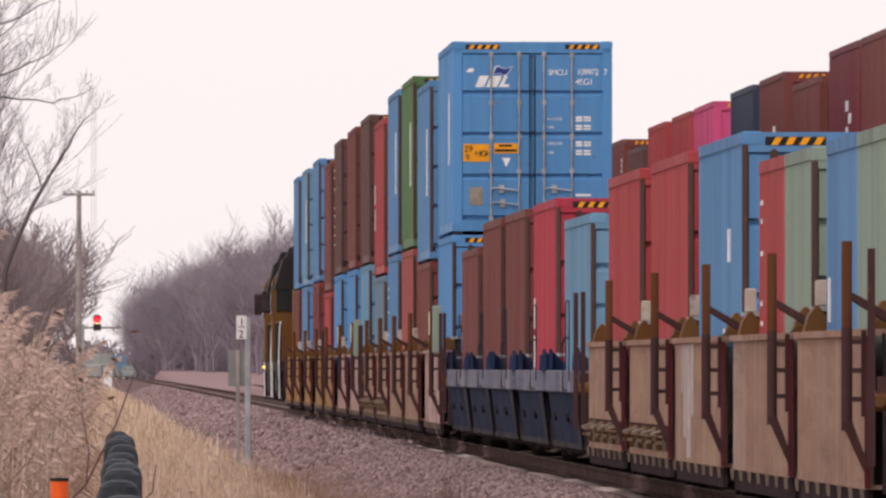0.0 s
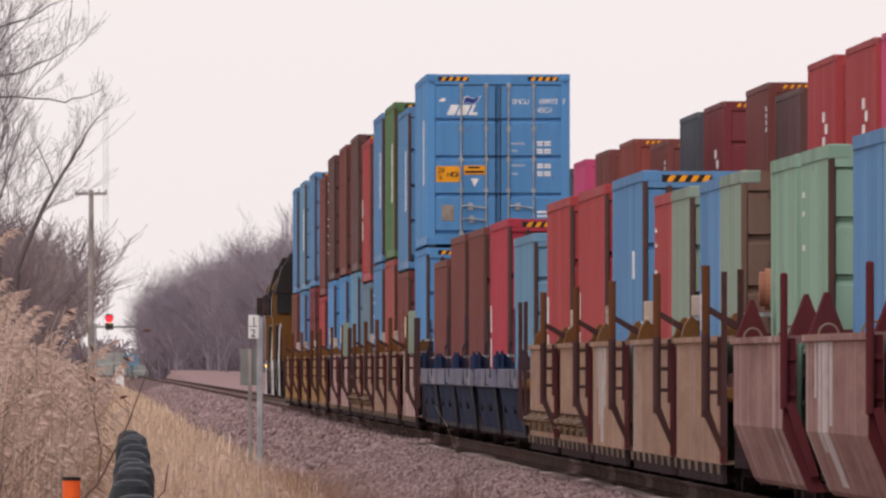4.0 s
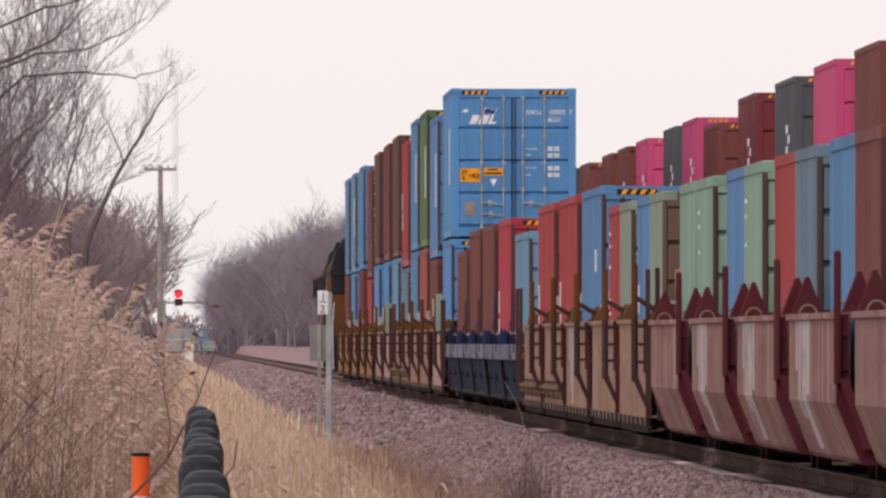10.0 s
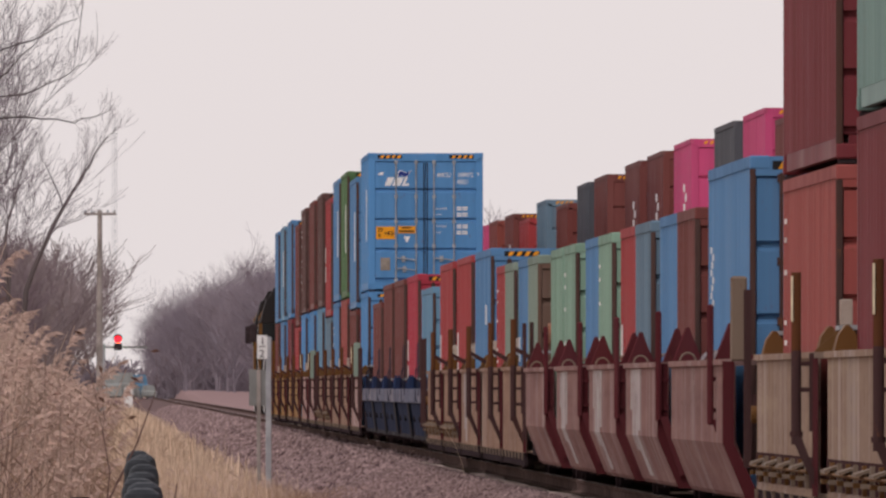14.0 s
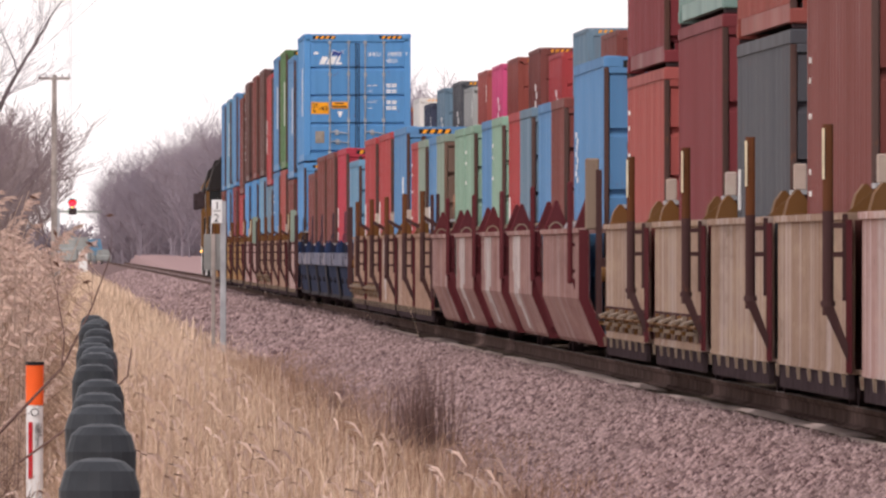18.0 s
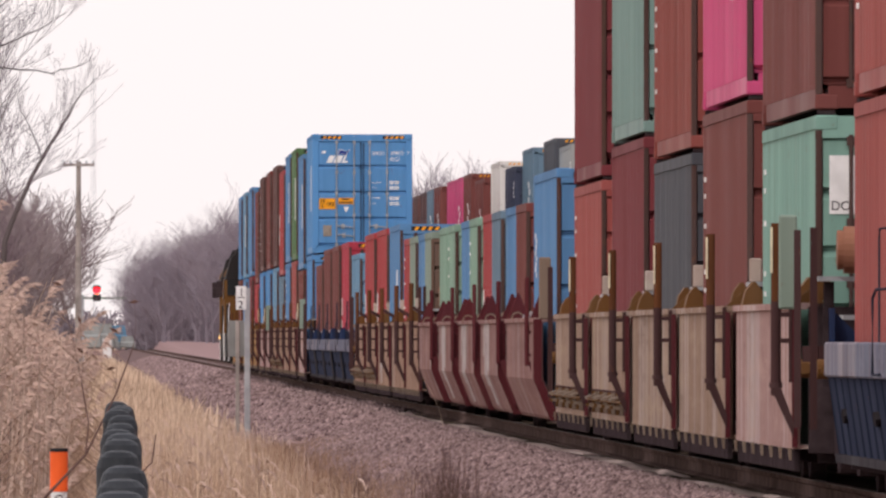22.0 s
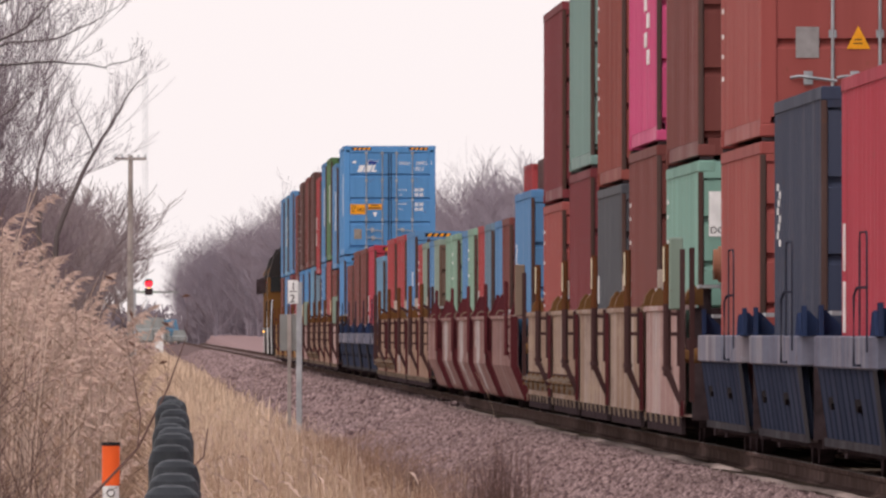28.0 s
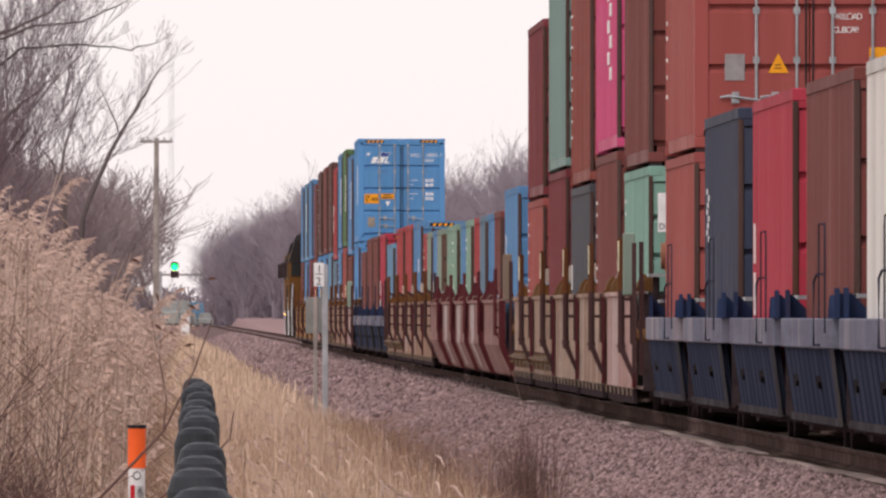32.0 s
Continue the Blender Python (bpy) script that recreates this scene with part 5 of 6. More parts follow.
def radio_mast():
    d = 3000.0
    x, top = on_sight(166, 175, d)
    m = thing("radio_mast", "slender pale lattice radio mast far away", "mast", at=pose(x, d, 0))
    for sx, sy in ((-0.35, 0), (0.35, 0), (0, 0.6)):
        b = bmesh.new()
        tube(b, [(sx, sy, 0), (sx, sy, top)], 0.03, 4)
        part("leg", b, GALV, m)
    b = bmesh.new()
    for k in range(int(top / 1.5)):
        tube(b, [(-0.35, 0, 1.5 * k), (0.35, 0, 1.5 * k + 1.5)], 0.018, 3)
        tube(b, [(0.35, 0, 1.5 * k), (0, 0.6, 1.5 * k + 1.5)], 0.018, 3)
    part("lacing", b, GALV, m)


radio_mast()


# the level crossing and street far up the line
def far_street():
    d = 2300.0
    b = bmesh.new()
    box(b, -40, d - 4, 0.0, 5.2, d + 4, 0.62)
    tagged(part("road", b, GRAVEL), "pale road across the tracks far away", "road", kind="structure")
    # cabins and wheels get pale body tones: distance haze put into their colours
    for px, w, h, ln, col, name in ((162, 2.3, 2.8, 4.0, "silver", "truck"), (184, 2.4, 3.0, 5.0, "silver", "truck"), (208, 2.3, 2.8, 4.0, "sky", "truck"), (226, 1.8, 1.6, 2.2, "silver", "car"), (197, 1.8, 1.7, 2.2, "silver", "car")):
        x, _ = on_sight(px, 650, d)
        v = thing(name, "%s %s waiting at the far road crossing" % (WORDS[col], name), "vehicle", "vehicles at the crossing", at=pose(x, d + (px % 7) - 3, 0.62))
        q = bmesh.new()
        box(q, -w / 2, -ln / 2, 0.3, w / 2, ln / 2, h * 0.62)
        part("body", bevelled(q, 0.12), paint[col], v)
        q = bmesh.new()
        prism(q, [(-w / 2 + 0.1, h * 0.62), (-w / 2 + 0.3, h), (w / 2 - 0.3, h), (w / 2 - 0.1, h * 0.62)], "y", -ln * 0.36, ln * 0.32)
        part("cabin", q, paint[col], v, "upper body")
        for sx in (-1, 1):
            for sy in (-1, 1):
                q = bmesh.new()
                disc(q, (sy * 1.4, 0.3), 0.3, "x", sx * (w / 2 - 0.2), sx * (w / 2), 12)
                part("wheel", q, GREY_PANEL, v)


far_street()
b = bmesh.new()
rows = []
for y, z in ((700, 0.654), (1350, 0.662), (1600, 0.95), (1900, 1.32), (2240, 1.70), (2600, 1.72)):
    rows.append([b.verts.new((x, y, 0.652 + (z - 0.652) * k)) for x, k in ((8.1, 0.0), (8.35, 0.45), (8.7, 0.9), (9.2, 1.0), (40, 1.0), (90, 1.0))])
for lo, hi in zip(rows, rows[1:]):
    for i in range(5):
        b.faces.new((lo[i], lo[i + 1], hi[i + 1], hi[i]))
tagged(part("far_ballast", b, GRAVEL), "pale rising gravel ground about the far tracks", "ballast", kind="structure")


# ---- vegetation ----
def bed_z(x):
    return np.interp(x, BED_X, BED_Z)


def blades(n, place, height, width, lean, seed, segments=2):
    """Tapered, bent blades: arrays of points and triangles. place gives x, y, z arrays."""
    g = np.random.default_rng(seed)
    x, y, z = place(g, n)
    h = height(g, n, x, y)
    w = width * (0.6 + 0.8 * g.random(n))
    az = g.random(n) * 2 * np.pi
    tilt = lean * g.random(n) ** 1.5
    face = g.random(n) * np.pi * 0.7 - 0.35 * np.pi
    fx, fy = np.cos(face), np.sin(face)
    rows = []
    for k in range(segments + 1):
        u = k / segments
        bend = tilt * h * u ** 2
        cx, cy, cz = x + np.cos(az) * bend, y + np.sin(az) * bend, z + h * u * (1 - 0.25 * tilt * u)
        ww = w * (1 - 0.85 * u)
        rows.append(np.stack([cx - fx * ww, cy - fy * ww, cz], 1))
        rows.append(np.stack([cx + fx * ww, cy + fy * ww, cz], 1))
    V = np.stack(rows, 1).reshape(-1, 3)
    m = len(rows)
    base = np.arange(n)[:, None] * m
    tris = []
    for k in range(segments):
        a = 2 * k
        tris += [base + np.array([[a, a + 1, a + 3]]), base + np.array([[a, a + 3, a + 2]])]
    return V, np.concatenate(tris)


def verge_height(g, n, x, y):
    patch = 0.5 + 0.5 * np.sin(x * 2.3 + 0.11 * y) * np.sin(0.043 * y + 1.7 * x)
    edge = np.clip((3.8 - x + 0.45 * np.sin(0.21 * y) * np.sin(0.047 * y) + 0.35 * np.sin(0.9 * y) * np.sin(0.37 * y)) / 1.8, 0.05, 1)
    clump = 0.75 + 0.3 * np.sin(5.1 * x + 0.9 * np.sin(0.6 * y)) * np.sin(0.83 * y + 2.0 * x) + 0.25 * np.sin(0.31 * y + 1.1 * np.sin(3.3 * x))
    tall = np.where(g.random(n) < 0.04, 1.6, 1.0)
    return (0.16 + 0.5 * g.random(n) ** 1.4 + 0.25 * patch) * edge * tall * np.clip(clump, 0.3, 1.3)


def verge_place(y0, y1, x0, x1, power=1.6):
    def f(g, n):
        y = y0 + (y1 - y0) * g.random(n) ** power
        x = x0 + (x1 - x0) * g.random(n)
        return x, y, np.zeros(n)
    return f


V, F = blades(100000, verge_place(95, 420, -2.6, 4.0), verge_height, 0.0034, 1.5, 3, 3)
tagged(new("dry_grass", tri_mesh("dry_grass", V, F, STRAW)), "dense dry straw-coloured verge grass", "grass", kind="stuff")
V, F = blades(60000, verge_place(420, 1500, -14, 4.3, 1.3), verge_height, 0.02, 0.6, 4, 2)
tagged(new("dry_grass_far", tri_mesh("dry_grass_far", V, F, STRAW)), "dry straw-coloured grass farther up the verge", "grass", kind="stuff")


V, F = blades(16000, verge_place(97, 300, -2.2, 3.6, 1.3), lambda g, n, x, y: verge_height(g, n, x, y) * 1.08, 0.004, 1.0, 8, 3)
tagged(new("brown_weeds", tri_mesh("brown_weeds", V, F, WEED)), "brown dead weeds mixed into the verge grass", "weeds", kind="stuff")
V, F = blades(26000, verge_place(112, 360, 2.4, 4.5, 1.3), lambda g, n, x, y: (0.14 + 0.50 * g.random(n) ** 1.6) * np.clip((4.6 - x) / 1.6, 0.15, 1) * (0.6 + 0.5 * np.sin(0.31 * y + 2 * x) * np.sin(0.11 * y)) + np.maximum(bed_z(x), 0), 0.004, 0.8, 9, 3)
tagged(new("edge_wisps", tri_mesh("edge_wisps", V, F, WEED)), "thin brown wisps growing into the ballast edge", "weeds", kind="stuff")


def seed_heads(n, seed):
    """Nodding seed heads on thin stems."""
    g = np.random.default_rng(seed)
    Vs, Fs, off = [], [], 0
    for i in range(n):
        y = 100 + 200 * g.random() ** 1.5
        x = -1.4 + 3.6 * g.random()
        h = 0.6 + 0.35 * g.random()
        az = g.random() * 2 * np.pi
        dx, dy = np.cos(az), np.sin(az)
        pts = [(x, y, 0), (x + 0.03 * dx, y, h * 0.7), (x + 0.08 * dx, y + 0.03 * dy, h), (x + 0.15 * dx, y + 0.05 * dy, h - 0.02), (x + 0.2 * dx, y + 0.06 * dy, h - 0.09)]
        ws = (0.002, 0.002, 0.003, 0.009, 0.003)
        for p, w in zip(pts, ws):
            Vs += [(p[0] - w * 0.7, p[1], p[2] - w * 0.7), (p[0] + w * 0.7, p[1], p[2] + w * 0.7)]
        for k in range(4):
            a = off + 2 * k
            Fs += [(a, a + 1, a + 3), (a, a + 3, a + 2)]
        off += 10
    return np.array(Vs), np.array(Fs)


V, F = seed_heads(700, 5)
tagged(new("seed_heads", tri_mesh("seed_heads", V, F, PLUME)), "pale nodding foxtail seed heads above the grass", "grass", kind="stuff")


# reeds with feathery plumes
def reed_bed(n, seed, y0, y1, x_lo, x_hi, tall):
    g = np.random.default_rng(seed)
    sv, sf, pv, pf = [], [], [], []
    ns = nplume = 0
    for i in range(n):
        y = y0 + (y1 - y0) * g.random()
        u = g.random()
        x = (x_lo + (x_hi - x_lo) * u) * y / 150
        h = tall * (0.42 + 0.70 * g.random() ** 0.7) * (1 - 0.38 * u * u)
        lean = 0.02 + 0.26 * g.random() ** 1.3
        dirx, diry = (g.random() * 1.25 - 0.25), 0.4 * (g.random() - 0.5)
        pts = [(x + dirx * lean * h * q * q, y + diry * lean * h * q * q, h * q) for q in (0, 0.35, 0.7, 0.9, 1.0)]
        for p, w in zip(pts, (0.004, 0.004, 0.0035, 0.003, 0.0025)):
            sv += [(p[0] - w, p[1] - w * 0.5, p[2]), (p[0] + w, p[1] + w * 0.5, p[2])]
        for k in range(4):
            a = ns + 2 * k
            sf += [(a, a + 1, a + 3), (a, a + 3, a + 2)]
        ns += 10
        # hanging leaves
        for k in range(5):
            q = 0.15 + 0.7 * g.random()
            bx, bz = x + dirx * lean * h * q * q, h * q
            sgn = 1 if g.random() < 0.6 else -1
            ll = 0.22 + 0.3 * g.random()
            sv += [(bx, y, bz), (bx + sgn * ll * 0.4, y, bz + 0.2), (bx + sgn * ll * 0.4, y + 0.01, bz + 0.192), (bx + sgn * ll, y, bz - 0.08 * g.random())]
            sf += [(ns, ns + 1, ns + 2), (ns + 1, ns + 3, ns + 2)]
            ns += 4
        # plume
        top = pts[-1]
        size = 0.6 + 0.7 * g.random()
        for k in range(46):
            q = g.random()
            bx, by, bz = top[0] + 0.10 * size * q * q - 0.03 * (1 - q), top[1], top[2] - 0.20 * size * (1 - q) + 0.02 - 0.06 * size * q ** 3
            a = g.random() * 2 * np.pi
            ll = (0.025 + 0.045 * g.random()) * size * (1.15 - 0.75 * abs(q - 0.4))
            ex, ey, ez = bx + ll * (0.45 + 0.75 * np.cos(a)), by + ll * np.sin(a) * 0.6, bz + ll * (0.5 - 1.2 * g.random())
            w = 0.006 + 0.006 * g.random()
            pv += [(bx, by, bz - w), (bx, by, bz + w), (ex, ey, ez)]
            pf.append((nplume, nplume + 1, nplume + 2))
            nplume += 3
    return np.array(sv), np.array(sf), np.array(pv), np.array(pf)


sv, sf, pv, pf = reed_bed(1900, 21, 118, 210, -2.2, -0.16, 2.75)
tagged(new("reed_stems", tri_mesh("reed_stems", sv, sf, REED)), "tall dry reed stems and leaves on the verge", "reeds", kind="stuff")
tagged(new("reed_plumes", tri_mesh("reed_plumes", pv, pf, PLUME)), "feathery pinkish-tan reed plumes", "reeds", kind="stuff")


# dark tangled brambles at the foot of the reeds
def bramble(seed, x, y, h):
    gq = random.Random(seed)
    limbs = []
    for k in range(3):
        limbs += [([(px + 0.25 * (k - 1), py, pz) for px, py, pz in pts], r0, r1, lv) for pts, r0, r1, lv in branch_tree(gq, h * gq.uniform(0.8, 1.2), 1.0, 3, 0.010, 0.0018, 5)]
    V, F = limbs_mesh(limbs, 3)
    t = thing("bramble", "tangled leafless brown bramble among the reeds", "shrub", "brambles in the reeds", at=pose(x, y, 0))
    part("tangle", tri_mesh("tangle", V, F, STEM), None, t)


BRAMBLES = ((61, -1.05, 112, 1.5), (62, -0.75, 108, 1.1), (63, -1.35, 116, 1.9), (64, -0.55, 113, 0.9), (65, -0.35, 106, 0.6), (66, -1.25, 109, 1.8), (67, -0.95, 114, 1.5), (68, -1.5, 111, 2.0))

# ballast stones
def stones(n, seed, y0, y1, x0, x1, size, zf):
    g = np.random.default_rng(seed)
    y = y0 + (y1 - y0) * g.random(n) ** 1.7
    x = x0 + (x1 - x0) * g.random(n)
    r = size * (0.5 + 0.9 * g.random(n))
    dirs = np.array([(1, 0, 0), (0, 1, 0), (-1, 0, 0), (0, -1, 0), (0, 0, 1), (0, 0, -1)], float)
    ang = g.random(n) * 2 * np.pi
    V = np.empty((n, 6, 3))
    for k in range(6):
        q = dirs[k] * (0.7 + 0.6 * g.random((n, 1)))
        V[:, k, 0] = x + r * (q[:, 0] * np.cos(ang) - q[:, 1] * np.sin(ang)) + r * 0.25 * (g.random(n) - 0.5)
        V[:, k, 1] = y + r * (q[:, 0] * np.sin(ang) + q[:, 1] * np.cos(ang))
        V[:, k, 2] = zf(x) + r * 0.8 * q[:, 2]
    f = np.array([(0, 1, 4), (1, 2, 4), (2, 3, 4), (3, 0, 4), (1, 0, 5), (2, 1, 5), (3, 2, 5), (0, 3, 5)])
    return V.reshape(-1, 3), (f[None] + 6 * np.arange(n)[:, None, None]).reshape(-1, 3)


V, F = stones(105000, 31, 112, 470, 3.1, 5.66, 0.033, bed_z)
V2, F2 = stones(34000, 32, 360, 1500, 3.0, 6.0, 0.08, bed_z)
V, F = np.concatenate((V, V2)), np.concatenate((F, F2 + len(V)))
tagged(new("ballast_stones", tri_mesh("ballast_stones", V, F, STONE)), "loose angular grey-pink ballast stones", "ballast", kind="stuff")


# bare trees
def branch_tree(g, h, spread, levels, r0, twig, fork=3, lift=0.35):
    """Tapered limbs as lists of (points, start radius, end radius)."""
    out = []

    def grow(p, d, length, r, level):
        n = 4 if level < levels else 3
        pts, q, dd = [p], Vector(p), Vector(d)
        for _ in range(n):
            dd = (dd + Vector((g.uniform(-1, 1), g.uniform(-1, 1), g.uniform(-0.5, 1))) * 0.16 + Vector((0, 0, 0.05 * lift))).normalized()
            q = q + dd * (length / n)
            pts.append(tuple(q))
        out.append((pts, r, max(r * 0.55, twig), level))
        if level >= levels:
            return
        kids = fork + (1 if level == 0 else 0)
        for k in range(kids):
            u = 0.3 + 0.7 * (k + g.random()) / kids
            i = min(n - 1, int(u * n))
            a, bb = Vector(pts[i]), Vector(pts[i + 1])
            base = a.lerp(bb, u * n - i if u < 1 else 1)
            side = Vector((g.uniform(-1, 1), g.uniform(-1, 1), g.uniform(-0.15, 0.7)))
            nd = (dd * 0.65 + side.normalized() * spread).normalized()
            grow(tuple(base), tuple(nd), length * g.uniform(0.52, 0.78), max(r * g.uniform(0.38, 0.55), twig), level + 1)

    grow((0, 0, 0), (g.uniform(-0.08, 0.08), g.uniform(-0.08, 0.08), 1), h * 0.48, r0, 0)
    return out


def limbs_mesh(limbs, sides=4):
    """Tapered tubes, or flat strips where sides is 2."""
    Vs, Fs, off = [], [], 0
    for pts, r0, r1, _ in limbs:
        P = np.array(pts)
        n = len(P)
        D = np.gradient(P, axis=0)
        D /= np.linalg.norm(D, axis=1)[:, None] + 1e-9
        U = np.cross(D, np.array([0.31, 0.95, 0.05]))
        U /= np.linalg.norm(U, axis=1)[:, None] + 1e-9
        W = np.cross(D, U)
        R = np.linspace(r0, r1, n)[:, None]
        ring = [P + R * (math.cos(2 * math.pi * k / sides) * U + math.sin(2 * math.pi * k / sides) * W) for k in range(sides)]
        Vs.append(np.stack(ring, 1).reshape(-1, 3))
        for i in range(n - 1):
            for k in range(sides if sides > 2 else 1):
                a, b2 = off + i * sides + k, off + i * sides + (k + 1) % sides
                Fs += [(a, b2, b2 + sides), (a, b2 + sides, a + sides)]
        off += n * sides
    return np.concatenate(Vs), np.array(Fs)


for spot in BRAMBLES:
    bramble(*spot)


def bare_tree(seed, x, y, h, spread=0.75, levels=5, r0=0.16, twig=0.007, fork=3, label="leafless grey tree with fine spreading twigs"):
    g = random.Random(seed)
    limbs = branch_tree(g, h, spread, levels, r0, twig, fork)
    x -= 0.25
    t = thing("bare_tree", label, "tree", "bare trees by the line", at=pose(x, y, 0))
    V, F = limbs_mesh([q for q in limbs if q[3] < 2], 6)
    me = tri_mesh("trunk", V, F, BARK)
    part("trunk", me, None, t)
    V, F = limbs_mesh([q for q in limbs if q[3] >= 2], 3)
    part("crown", tri_mesh("crown", V, F, TWIG), None, t, "fine bare twigs")
    return t


for seed, x, y, h, sp, lv, r0, fork in (
    (55, -3.0, 440, 5.2, 0.6, 5, 0.06, 4), (54, -2.75, 372, 5.4, 0.5, 5, 0.05, 4), (56, -2.25, 395, 4.6, 0.5, 5, 0.045, 4), (8, -2.0, 420, 4.2, 0.5, 5, 0.04, 4),
    (14, -2.45, 350, 4.4, 0.5, 5, 0.045, 4), (17, -2.9, 455, 4.8, 0.6, 5, 0.05, 4), (12, -3.0, 300, 6.8, 0.6, 5, 0.07, 4), (51, -2.75, 285, 6.6, 0.5, 5, 0.06, 5), (53, -2.75, 310, 5.2, 0.45, 5, 0.05, 4), (61, -3.1, 268, 7.4, 0.42, 5, 0.06, 5),
    (29, -3.3, 520, 5.2, 0.6, 5, 0.06, 4), (19, -2.4, 480, 4.0, 0.6, 5, 0.05, 4), (31, -3.0, 620, 5.0, 0.6, 5, 0.07, 4), (41, -3.2, 720, 5.4, 0.6, 5, 0.07, 4),
):
    bare_tree(seed, x, y, h, sp, lv, r0, 0.0028, fork)


def shoots(g, pts, r0, r1, n, length, levels, twig, level=2):
    """Side shoots along a limb, each with shoots of its own."""
    out = []
    P = [Vector(p) for p in pts]
    for k in range(n):
        u = 0.10 + 0.90 * (k + g.random()) / n
        w = u * (len(P) - 1)
        i = min(len(P) - 2, int(w))
        base, d = P[i].lerp(P[i + 1], w - i), (P[i + 1] - P[i]).normalized()
        side = Vector((g.uniform(-1, 1), g.uniform(-1, 1), g.uniform(-0.35, 1)))
        dd = (d + side.normalized() * 0.8).normalized()
        ln = length * g.uniform(0.5, 1.15) * (1.15 - 0.65 * u)
        q, line = base.copy(), [tuple(base)]
        for _ in range(5):
            dd = (dd + Vector((g.uniform(-1, 1), g.uniform(-1, 1), g.uniform(-1, 1))) * 0.13 + Vector((0, 0, 0.04))).normalized()
            q = q + dd * (ln / 5)
            line.append(tuple(q))
        r = max(twig, (r0 + (r1 - r0) * u) * g.uniform(0.22, 0.42))
        out.append((line, r, twig, level))
        if levels > 1:
            out += shoots(g, line, r, twig, max(3, n // 2), length * 0.58, levels - 1, twig, level + 1)
    return out


def limb_tree(seed, y, limbs, label):
    """A tree whose main limbs are known: outlines in x and z, start and end radius, how many shoots and how long."""
    g = random.Random(seed)
    x0 = limbs[0][0][0][0]
    t = thing("bare_tree", label, "tree", "bare trees by the line", at=pose(x0, y, 0))
    main, fine = [], []
    for line, r0, r1, n, length in limbs:
        rough = []
        for (xa, za), (xb, zb) in zip(line, line[1:]):
            for k in range(3):
                u = k / 3
                rough.append((xa + (xb - xa) * u - x0 + g.uniform(-0.025, 0.025), g.uniform(-0.03, 0.03), za + (zb - za) * u + (g.uniform(-0.02, 0.02) if za + u > 0.1 else 0.0)))
        rough.append((line[-1][0] - x0, 0.0, line[-1][1]))
        main.append((rough, r0, r1, 0))
        if n:
            fine += shoots(g, rough, r0, r1, n, length * 1.15, 3, 0.0019)
    V, F = limbs_mesh(main, 6)
    part("trunk", tri_mesh("trunk", V, F, BARK), None, t)
    V, F = limbs_mesh(fine, 3)
    part("crown", tri_mesh("crown", V, F, TWIG), None, t, "fine bare twigs")


limb_tree(71, 340, (
    (((-1.55, 0), (-1.42, 2.2), (-1.24, 3.6), (-0.91, 4.46), (-0.58, 5.08), (-0.25, 5.6), (-0.01, 6.02), (0.27, 6.35)), 0.062, 0.004, 13, 0.75),
    (((-1.50, 2.4), (-1.53, 4.0), (-1.75, 4.5), (-2.03, 4.92), (-2.12, 5.5)), 0.03, 0.004, 9, 0.7),
    (((-1.50, 2.6), (-1.6, 4.54), (-1.41, 5.3), (-1.13, 6.15)), 0.032, 0.004, 10, 0.6),
    (((-0.62, 5.02), (-0.85, 5.55), (-1.05, 6.0)), 0.014, 0.004, 6, 0.45),
), "leafless tree with a dark trunk leaning over the verge")
limb_tree(72, 262, (
    (((-2.95, 0), (-2.75, 3), (-2.68, 5), (-2.6, 7.6)), 0.10, 0.03, 8, 1.3),
    (((-2.7, 4.6), (-1.77, 5.44), (-0.97, 5.47), (-0.36, 5.42), (0.04, 5.52)), 0.02, 0.004, 9, 0.45),
    (((-2.68, 5.0), (-2.05, 5.59), (-1.40, 5.89), (-1.12, 6.14), (-0.73, 6.56)), 0.028, 0.004, 10, 0.7),
    (((-2.66, 5.3), (-1.6, 5.72), (-0.95, 5.78), (-0.5, 6.0), (-0.18, 6.18)), 0.018, 0.004, 10, 0.5),
    (((-2.64, 5.8), (-1.5, 6.3), (-0.9, 6.45), (-0.3, 6.75)), 0.02, 0.004, 9, 0.6),
    (((-2.72, 4.0), (-2.05, 4.45), (-1.55, 4.88), (-1.25, 5.12)), 0.03, 0.005, 8, 0.5),
), "leafless tree whose long limbs reach over the verge")


def wood(name, label, seed, spots, material, levels=4, twig=0.03, fork=4, kinds=9, sink=0.0):
    """A far belt of bare trees as one object: a few shapes set down many times."""
    g = random.Random(seed)
    shapes = []
    for k in range(kinds):
        limbs = branch_tree(g, 1.0, 0.7, levels, 0.014, twig / 11, fork)
        V, F = limbs_mesh([q for q in limbs if q[3] < 2], 3)
        V2, F2 = limbs_mesh([(q[0][::2] if len(q[0]) > 4 else (q[0][0], q[0][-2], q[0][-1]), q[1], q[2], q[3]) for q in limbs if q[3] >= 2], 2)
        V, F = np.concatenate((V, V2)), np.concatenate((F, F2 + len(V)))
        shapes.append((V, F))
    Vs, Fs, off = [], [], 0
    for x, y, h in spots:
        V, F = shapes[g.randrange(kinds)]
        a = g.random() * 6.283
        c, s_ = math.cos(a), math.sin(a)
        R = np.array([(c, s_, 0), (-s_, c, 0), (0, 0, 1)])
        Vs.append((V @ R) * (h * (1 + sink)) + (x, y, -sink * h))
        Fs.append(F + off)
        off += len(V)
    return tagged(new(name, tri_mesh(name, np.concatenate(Vs), np.concatenate(Fs), material)), label, "woods", kind="stuff")


